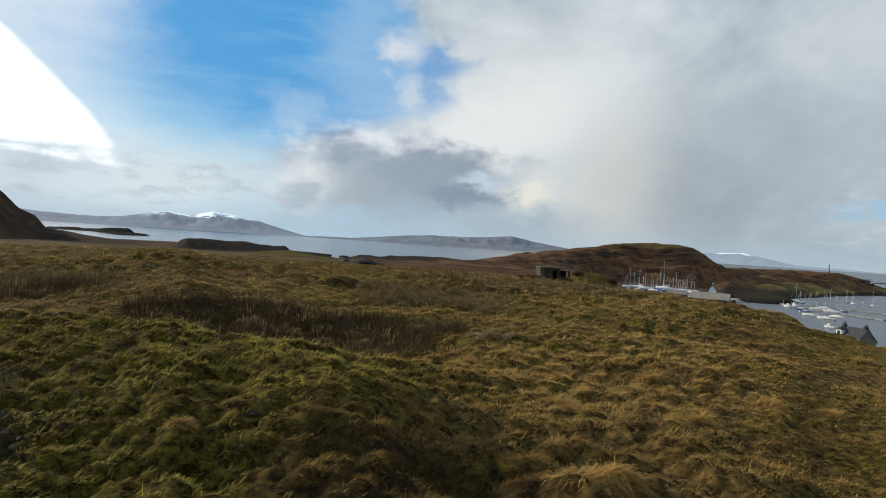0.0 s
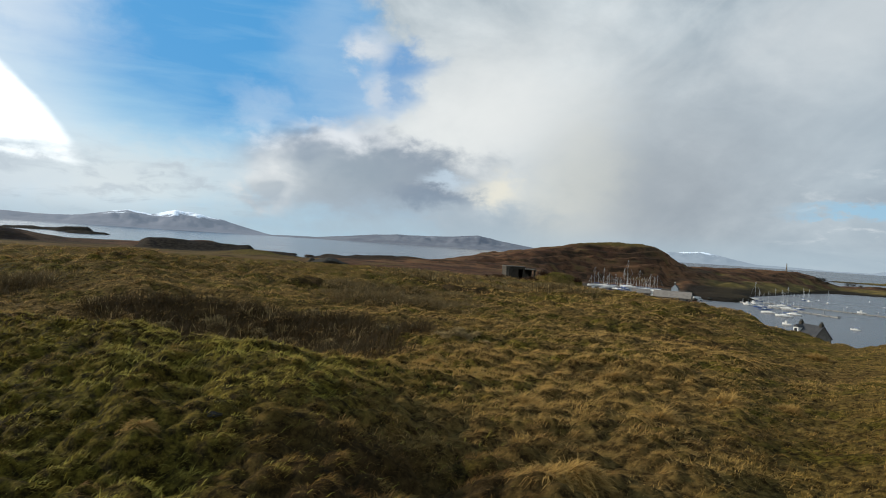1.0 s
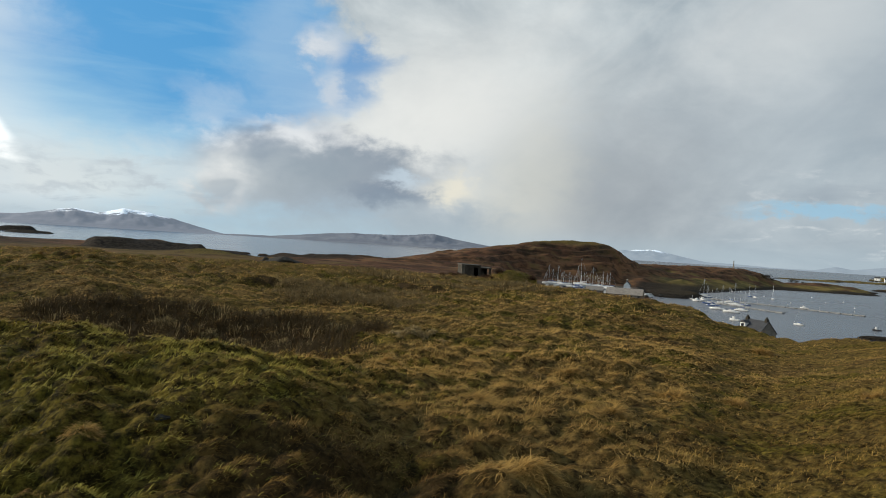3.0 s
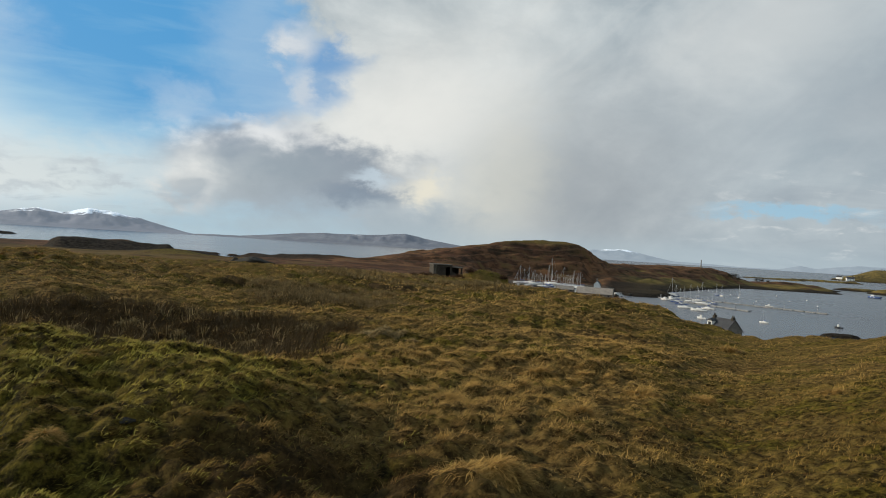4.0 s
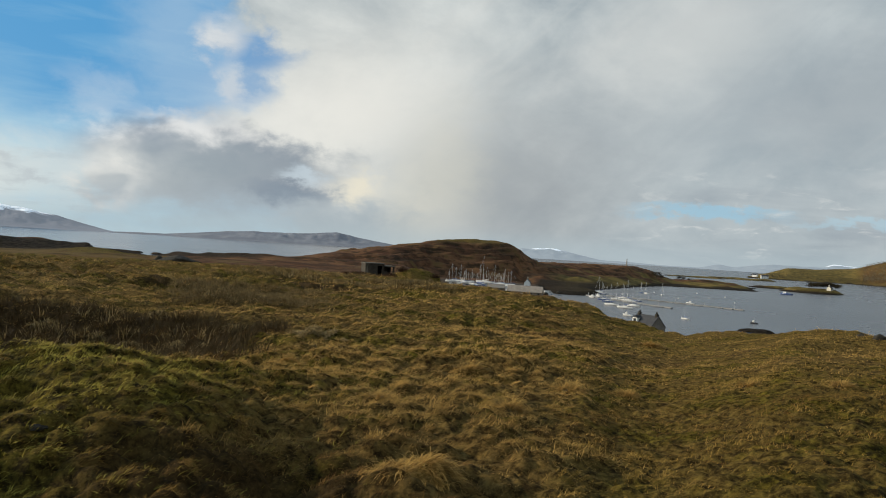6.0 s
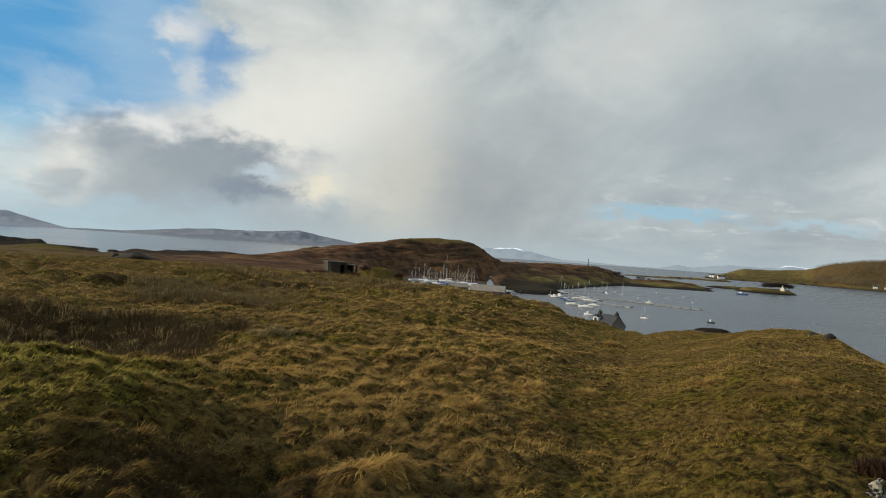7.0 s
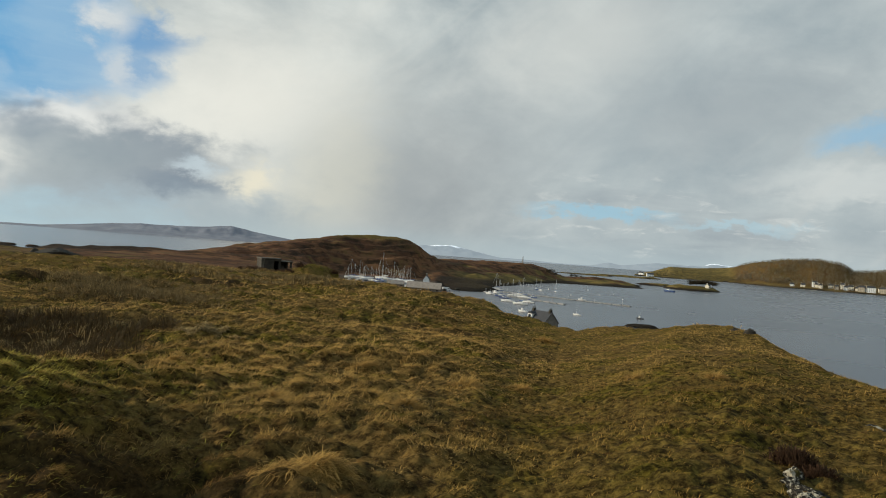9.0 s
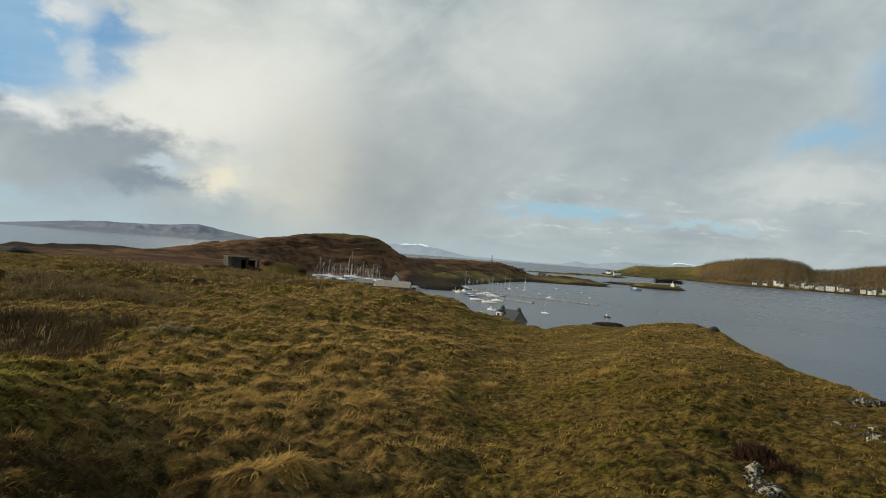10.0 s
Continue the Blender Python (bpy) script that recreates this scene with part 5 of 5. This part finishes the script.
def motor_boat(az, r, turn, length, label, hull=GEL_WHITE):
    boat = empty("motor_boat", facing(az, r, turn, z=0.0))
    tagged(boat, label, "boat")
    part("hull", loft(hull_rings(length, length * 0.36, 0.4, length * 0.13)), hull, boat)
    h = length * 0.13
    part("wheelhouse", box((-length * 0.12, -length * 0.05, h - 0.1), (length * 0.12, length * 0.2, h + 1.1), 0.12), GEL_WHITE, boat)
    part("windscreen", box((-length * 0.11, length * 0.2 + 0.003, h + 0.4), (length * 0.11, length * 0.2 + 0.05, h + 0.95)), GLASS, boat)
    part("mast", tube((0, 0, h + 1.1), (0, 0, h + 2.6), 0.05, 0.03, 6), STEEL, boat)
    return boat


motor_boat(38.0, 347.0, 70.0, 3.4, "dark open workboat moored off the rocks", RUBBER)
motor_boat(40.0, 785.0, 60.0, 12.0, "dark fishing boat moored off the islet", GEL_BLUE)
motor_boat(28.9, 328.0, 60.0, 4.5, "small white cruiser on a mooring")
motor_boat(33.49, 469.0, 75.0, 5.0, "small white cruiser beside the pontoon")
motor_boat(26.2, 452.0, 60.0, 6.0, "small white launch beside the slip")
motor_boat(26.6, 470.0, 30.0, 6.0, "small white launch beside the slip")


def buoy(az, r):
    b = empty("mooring_buoy", facing(az, r, 0, z=0.0))
    tagged(b, "round pale mooring buoy floating in the bay", "buoy", "mooring buoys")
    bm = bmesh.new()
    bmesh.ops.create_icosphere(bm, subdivisions=2, radius=0.55, matrix=Matrix.Translation((0, 0, 0.15)))
    part("float", bm, GEL_WHITE, b)
    part("ring", tube((0, 0, 0.65), (0, 0, 0.95), 0.12, 0.1, 8), STEEL, b)
    return b


first_buoy = buoy(31.2, 470.0)
for a, r in ((32.6, 520.0), (34.8, 560.0), (35.9, 600.0), (30.8, 590.0), (33.9, 640.0), (36.6, 520.0)):
    copy_thing(first_buoy, facing(a, r, 0, z=0.0))


def pontoon(a0, r0, a1, r1, fingers, label):
    x0, y0, _ = spot(a0, r0)
    x1, y1, _ = spot(a1, r1)
    run = math.hypot(x1 - x0, y1 - y0)
    pier = empty("pontoon", pose(x0, y0, 0, 0, 0, math.degrees(math.atan2(y1 - y0, x1 - x0))))
    tagged(pier, label, "pontoon")
    n = max(2, int(run / 6.0))
    for i in range(n):
        a, b = run * i / n, run * (i + 1) / n - 0.12
        part("deck_section", box((a, -1.1, 0.38), (b, 1.1, 0.55), 0.02), DECKWOOD, pier)
        part("float_unit", box((a + 0.4, -0.9, -0.3), (b - 0.4, 0.9, 0.38), 0.05), DECKWOOD, pier)
        if i % 2 == 0 and i < fingers:
            for s in (-1, 1):
                part("finger", box((b - 0.8, 1.1 * s if s > 0 else -8.0, 0.35), (b - 0.1, 8.0 if s > 0 else -1.1, 0.48), 0.02), DECKWOOD, pier)
        if i % 3 == 1:
            part("pile", tube((b, 1.3, -2.5), (b, 1.3, 2.4), 0.2, 0.2, 8), STEEL, pier)
    return pier


pontoon(27.2, 489.0, 37.3, 442.0, 9, "long grey floating pontoon reaching into the bay")
pontoon(27.0, 452.0, 32.2, 405.0, 11, "shorter floating pontoon with finger berths")
pontoon(24.9, 505.0, 26.4, 450.0, 0, "gangway pontoon leading from the slip")


def gable_house(name, m, w, d, eaves, ridge, walls, roofs, label, cat="house", chimneys=2, storeys=2, bays=3, chimney_h=1.1, stacks=None, windows=True, dormers=0, side_windows=True):
    """A house with its long sides front (-y) and back, gables at either end, chimneys on the ridge ends."""
    h = empty(name, m)
    tagged(h, label, cat)
    part("wall", box((-w / 2, -d / 2, -1.0), (w / 2, d / 2, eaves)), walls, h)
    for s in (-1, 1):
        x0, x1 = (s * (w / 2 - 0.3), s * w / 2)
        part("gable", loft([[(x, -d / 2, eaves), (x, d / 2, eaves), (x, 0, ridge)] for x in (x0, x1)]), walls, h)
    o, t = 0.3, 0.18
    for s in (-1, 1):
        slope = (ridge - eaves) / (d / 2)
        prof = [(s * (d / 2 + o), eaves - o * slope), (0, ridge), (0, ridge + t), (s * (d / 2 + o), eaves - o * slope + t)]
        part("roof", loft([[(x, y, z + 0.02) for y, z in prof] for x in (-w / 2 - 0.15, w / 2 + 0.15)]), roofs, h)
    for k in range(chimneys):
        x = (-w / 2 + 0.6) if k == 0 else (w / 2 - 0.6)
        ch = part("chimney", box((x - 0.38, -0.42, ridge - 0.8), (x + 0.38, 0.42, ridge + chimney_h), 0.03), stacks or (walls if walls is not RENDER else STONE), h)
        for q in (-0.25, 0.25):
            part("chimney_pot", tube((x, q, ridge + chimney_h), (x, q, ridge + chimney_h + 0.5), 0.14, 0.11, 8), stacks or CREAM, ch)
    if windows:
        sh = eaves / storeys
        for st in range(storeys):
            for b in range(bays):
                if st == 0 and b == bays // 2:
                    part("door", box((-0.5, -d / 2 - 0.05, 0.0), (0.5, -d / 2 - 0.003, 2.05)), RUBBER, h)
                    continue
                x = -w / 2 + w * (b + 0.5) / bays
                win = part("window", box((x - 0.62, -d / 2 - 0.09, st * sh + 0.8), (x + 0.62, -d / 2 - 0.003, st * sh + 0.92)), STONE, h)
                part("pane", box((x - 0.5, -d / 2 - 0.05, st * sh + 0.925), (x + 0.5, -d / 2 - 0.003, st * sh + sh - 0.45)), GLASS, win)
    for k in range(dormers):
        x = -w / 2 + w * (k + 0.5) / max(dormers, 1) if dormers > 1 else -w * 0.33
        dz = eaves + 0.35 * (ridge - eaves)
        dm = part("dormer", box((x - 0.75, -d / 2 + 0.4, dz - 0.9), (x + 0.75, -d * 0.08, dz + 1.1), 0.0), RENDER, h, "white dormer in the slate roof")
        part("dormer_roof", loft([[(x - 0.95, y, dz + 1.1), (x, y, dz + 1.75), (x + 0.95, y, dz + 1.1)] for y in (-d / 2 + 0.25, -d * 0.04)]), roofs, dm)
        part("pane", box((x - 0.45, -d / 2 + 0.35, dz - 0.3), (x + 0.45, -d / 2 + 0.397, dz + 0.85)), GLASS, dm)
    return h


# shore cottage below the brae
gable_house("cottage", facing(30.45, 198.0, -42.0, z=3.0), 7.2, 5.6, 4.6, 7.4, STONE, SLATE, "stone cottage with slate roof, two chimneys and dormer below the slope", dormers=1, chimney_h=0.7, stacks=DARKROCK)
# yard sheds
gable_house("boat_shed", facing(20.85, 372.0, -6.0), 18.0, 8.0, 2.1, 4.9, STONE, SHEETROOF, "long low boat shed with grey sheet roof", "shed", chimneys=0, storeys=1, bays=5)
gable_house("white_cottage", facing(21.0, 455.0, 84.0), 6.0, 3.8, 3.4, 5.5, RENDER, SLATE, "white gabled cottage behind the boat shed", chimneys=1)
gable_house("workshop", facing(18.5, 398.0, 8.0), 9.0, 6.0, 1.8, 3.6, STONE, SHEETROOF, "low grey workshop beside the boat shed", "shed", chimneys=0, storeys=1)


def van(az, r, turn):
    v = empty("van", facing(az, r, turn))
    tagged(v, "white van parked on the boatyard hard", "van", "parked vans")
    side = [(-2.4, 0.45), (2.3, 0.45), (2.4, 1.0), (1.6, 1.2), (1.1, 2.05), (-2.4, 2.05)]
    part("body", loft([[(x, y, z) for x, z in side] for y in (-0.9, 0.9)]), GEL_WHITE, v)
    for x in (-1.5, 1.45):
        for y in (-0.92, 0.72):
            part("wheel", tube((x, y, 0.34), (x, y + 0.2, 0.34), 0.34, 0.34, 12), RUBBER, v)
    part("side_window", box((0.3, -0.92, 1.25), (1.1, -0.903, 1.75)), GLASS, v)
    return v


for az, r, turn, size in ((19.75, 392.0, 70.0, 6.5), (20.05, 384.0, 40.0, 5.5), (19.4, 398.0, 95.0, 6.0), (21.9, 396.0, 60.0, 5.0), (22.25, 408.0, 100.0, 5.5), (14.9, 415.0, 85.0, 6.5)):
    beached = motor_boat(az, r, turn, size, "small white motor cruiser laid up on the boatyard hard")
    beached.location.z = spot(az, r)[2] + 0.35
parked = van(22.7, 402.0, 10.0)
copy_thing(parked, facing(23.1, 406.0, -12.0))
copy_thing(parked, facing(20.5, 352.0, 40.0))


def obelisk():
    x, y, z = spot(28.6, 872.0)
    ob = empty("monument", pose(x, y, z - 0.3, 0, 0, 20))
    tagged(ob, "grey stone obelisk on the ridge above the bay", "monument")
    part("plinth", box((-1.0, -1.0, -0.3), (1.0, 1.0, 1.2), 0.08), STONE, ob)
    part("shaft", loft([[(-s, -s, h), (s, -s, h), (s, s, h), (-s, s, h)] for s, h in ((0.45, 1.2), (0.3, 8.4), (0.04, 9.3))]), STONE, ob)


obelisk()
rk = random.Random(77)
for k in range(26):
    az, r = rk.uniform(21.6, 26.6), rk.uniform(392.0, 470.0)
    w = rk.uniform(0.9, 2.6)
    rock("shore_rock", "dark weed-covered rock on the foreshore below the boatyard", az, r, (w, w * 0.7, w * rk.uniform(0.3, 0.55)), 300 + k, 0.3, rk.uniform(0, 180), DARKROCK)["group"] = "foreshore rocks"

# ---- the far shore: terrace of villas, woods and the islet ----
rv = random.Random(11)
VILLAS = ((48.35, 12, 5, RENDER, 1), (49.1, 13, 5.5, CREAM, 2), (49.75, 13, 10.5, RENDER, 3), (50.35, 12, 7, CREAM, 2), (50.95, 12, 6.5, CREAM, 2),
                                               (51.55, 15, 10, CREAM, 3), (52.15, 13, 7.5, CREAM, 2), (52.75, 17, 10, SANDSTONE, 3), (53.4, 20, 10.5, RENDER, 3), (54.15, 18, 9.5, SANDSTONE, 3),
                                               (54.75, 10, 6, SANDSTONE, 2), (55.3, 16, 8.5, CREAM, 3), (56.0, 17, 9.5, CREAM, 3), (56.6, 15, 10.5, CREAM, 3), (57.3, 16, 9, CREAM, 3), (58.1, 16, 10, RENDER, 3))
smaller = tuple((a, rv.uniform(10, 14), rv.uniform(5.5, 8.0), rv.choice((SANDSTONE, CREAM, RENDER)), 2) for a in (50.05, 51.25, 51.85, 52.45, 53.05, 53.8, 54.45, 55.65, 56.3, 56.95))
for a, w, eaves, mat, storeys in VILLAS + smaller:
    r = 1812.0 + rv.uniform(-6, 22)
    a += rv.uniform(-0.14, 0.14)
    w *= rv.uniform(0.55, 0.85)
    gable_house("villa", facing(a, r, rv.uniform(-14, 14)), w, 10.0, eaves, eaves + 3.6, mat, SLATE,
                ("white" if mat is RENDER else "cream" if mat is CREAM else "grey stone") + " villa with slate roof on the sea front", storeys=storeys, bays=max(3, int(w / 3.2)))
gable_house("islet_cottage", facing(42.75, 918.0, 70.0), 6.0, 4.5, 2.8, 5.0, CREAM, SLATE, "small pale cottage among trees on the islet", chimneys=1, storeys=1)
gable_house("shore_house", facing(38.5, 1850.0, 10.0), 16.0, 9.0, 5.0, 8.5, RENDER, SLATE, "white house on the far point", chimneys=2)
gable_house("shore_house", facing(37.85, 1870.0, -20.0), 12.0, 8.0, 4.0, 7.0, RENDER, SLATE, "white house on the far point", chimneys=2)
motor_boat(39.3, 985.0, 80.0, 9.0, "small white boat drawn up by the islet")


def tree_mesh(kind, seed, hgt, spread, leaves):
    """One bare winter tree or dark evergreen: tapered trunk, limbs, and a ragged crown of many small twig sprays."""
    rs = np.random.default_rng(seed)
    trunk = tube((0, 0, -0.5), (0, 0, hgt * 0.55), 0.035 * hgt, 0.015 * hgt, 6)
    tips = []
    for k in range(9):
        t = rs.uniform(0.25, 0.55) * hgt
        an = rs.uniform(0, 6.28)
        ln = rs.uniform(0.3, 0.55) * spread
        tip = (math.cos(an) * ln, math.sin(an) * ln, t + rs.uniform(0.15, 0.42) * hgt)
        tips.append(tip)
        tube((0, 0, t), tip, 0.012 * hgt, 0.004 * hgt, 4, trunk)
    tips = np.array(tips)
    pick = rs.integers(0, len(tips), leaves)
    root = tips[pick] + rs.normal(0, 1, (leaves, 3)) * np.array([0.20, 0.20, 0.13]) * np.array([spread, spread, hgt])
    root[:, 2] = np.clip(root[:, 2], hgt * 0.22, hgt)
    return trunk, root, rs


def winter_tree(name, label, seed, hgt, spread, leaves, mat, m):
    trunk, root, rs = tree_mesh(name, seed, hgt, spread, leaves)
    tree = empty(name, m)
    tagged(tree, label, "tree")
    part("trunk", trunk, BARK, tree)
    n = len(root)
    crown = blade_mesh("crown", root, rs.uniform(0, 6.28, n), np.abs(rs.normal(0.7, 0.5, n)), rs.uniform(-0.4, 0.8, n), rs.uniform(0.08, 0.2, n) * hgt, rs.uniform(0.035, 0.08, n) * hgt,
                       {"fresh": rs.uniform(0, 0.5, n), "rusty": rs.uniform(0, 1, n)}, mat)
    crown.parent = tree
    return tree


TWIGS = make_blades("winter_crowns", (0.205, 0.180, 0.122), (0.165, 0.155, 0.090), (0.180, 0.148, 0.104), 0.04, 0.75, 1.15)
SCRUB = make_blades("scrub_leaves", (0.12, 0.110, 0.052), (0.070, 0.082, 0.032), (0.11, 0.085, 0.05), 0.04, 0.6, 1.3)
DARKLEAF = make_blades("dark_leaves", (0.035, 0.032, 0.018), (0.030, 0.032, 0.014), (0.045, 0.030, 0.018))
first = winter_tree("islet_tree", "dark wind-bent tree on the islet", 31, 7.0, 9.0, 900, DARKLEAF, facing(42.2, 930.0))
for a, r, s in ((41.75, 935, 0.9), (41.95, 924, 0.85), (42.4, 936, 1.0), (42.65, 940, 1.0), (42.9, 938, 0.9), (43.1, 930, 0.8), (41.5, 930, 0.6)):
    c = copy_thing(first, facing(a, r, a * 700))
    c.scale = (s * 1.15, s * 1.15, s)
bush = winter_tree("shore_tree", "dark bare tree at the foot of the ridge", 37, 6.5, 6.5, 380, DARKLEAF, facing(30.9, 812.0))
for a, r, s in ((30.7, 818, 0.8), (31.25, 822, 0.6), (32.6, 850, 0.75), (32.9, 855, 0.6), (33.3, 850, 0.5)):
    c = copy_thing(bush, facing(a, r, a * 900))
    c.scale = (s, s, s)


def wood(name, label, count, a0, a1, seed, inside, hgt, mat, sprays=30):
    """A far hanging wood, too many trees to count: sprays of twigs in crowns over the slope, with trunks under them."""
    rs = np.random.default_rng(seed)
    a = rs.uniform(a0, a1, count)
    r = rs.uniform(1790.0, 2140.0, count)
    x, y = r * np.sin(np.radians(a)), r * np.cos(np.radians(a))
    ok = inside(a, r, x, y, rs)
    x, y = x[ok], y[ok]
    z = height(x, y)
    k = len(x)
    hh = hgt * rs.uniform(0.75, 1.15, k) * (1 - 0.5 * smooth(np.hypot(x, y), 1975.0, 2035.0))
    rep = lambda v: np.repeat(v, sprays)
    u = rs.normal(0, 1, (k * sprays, 3))
    u /= np.linalg.norm(u, axis=1)[:, None]
    u *= rs.uniform(0.35, 1.0, k * sprays)[:, None]
    root = np.stack([rep(x) + u[:, 0] * rep(hh) * 0.42, rep(y) + u[:, 1] * rep(hh) * 0.42, rep(z) + rep(hh) * (0.5 + 0.45 * u[:, 2])], 1)
    trunks = np.stack([x, y, z - 0.5], 1)
    tone = rep(rs.uniform(0, 1, k))
    n = len(root)
    root = np.concatenate([root, trunks])
    ob = blade_mesh(name, root, rs.uniform(0, 6.28, n + k), np.concatenate([np.abs(rs.normal(1.1, 0.5, n)), np.zeros(k)]), np.concatenate([rs.uniform(-0.4, 0.8, n), np.zeros(k)]),
                    np.concatenate([rs.uniform(0.08, 0.18, n) * rep(hh), hh * 0.7]), np.concatenate([rs.uniform(0.05, 0.12, n) * rep(hh), hh * 0.05]),
                    {"fresh": np.concatenate([tone * 0.7, np.zeros(k)]), "rusty": np.concatenate([rep(rs.uniform(0, 1, k)), np.ones(k)])}, mat)
    return tagged(ob, label, "woodland", kind="stuff")


def hanging_wood(a, r, x, y, rs):
    shore = np.interp(a, (37, 40, 44, 47, 51, 57, 70), (1850.0, 1820.0, 1900.0, 1780.0, 1760.0, 1780.0, 1600.0))
    dens = smooth(a, 44.0, 45.4) * np.maximum(smooth(r, shore + 62, shore + 80), 0.35 * (r > shore + 52) * (a > 47.5))
    return rs.uniform(0, 1, len(a)) < dens


def scrub(a, r, x, y, rs):
    shore = np.interp(a, (37, 40, 44, 47), (1850.0, 1820.0, 1900.0, 1780.0))
    return (rs.uniform(0, 1, len(a)) < 0.25 + 0.6 * smooth(fbm(x / 40.0, y / 40.0, 3, 55), -0.05, 0.15)) & (r > shore + 30)


wood("hillside_wood", "bare brown winter woodland covering the headland", 7000, 44.0, 63.0, 5, hanging_wood, 11.0, TWIGS, 15)
wood("shore_scrub", "low olive scrub scattered over the point", 4200, 38.6, 45.0, 6, scrub, 7.0, SCRUB, 12)
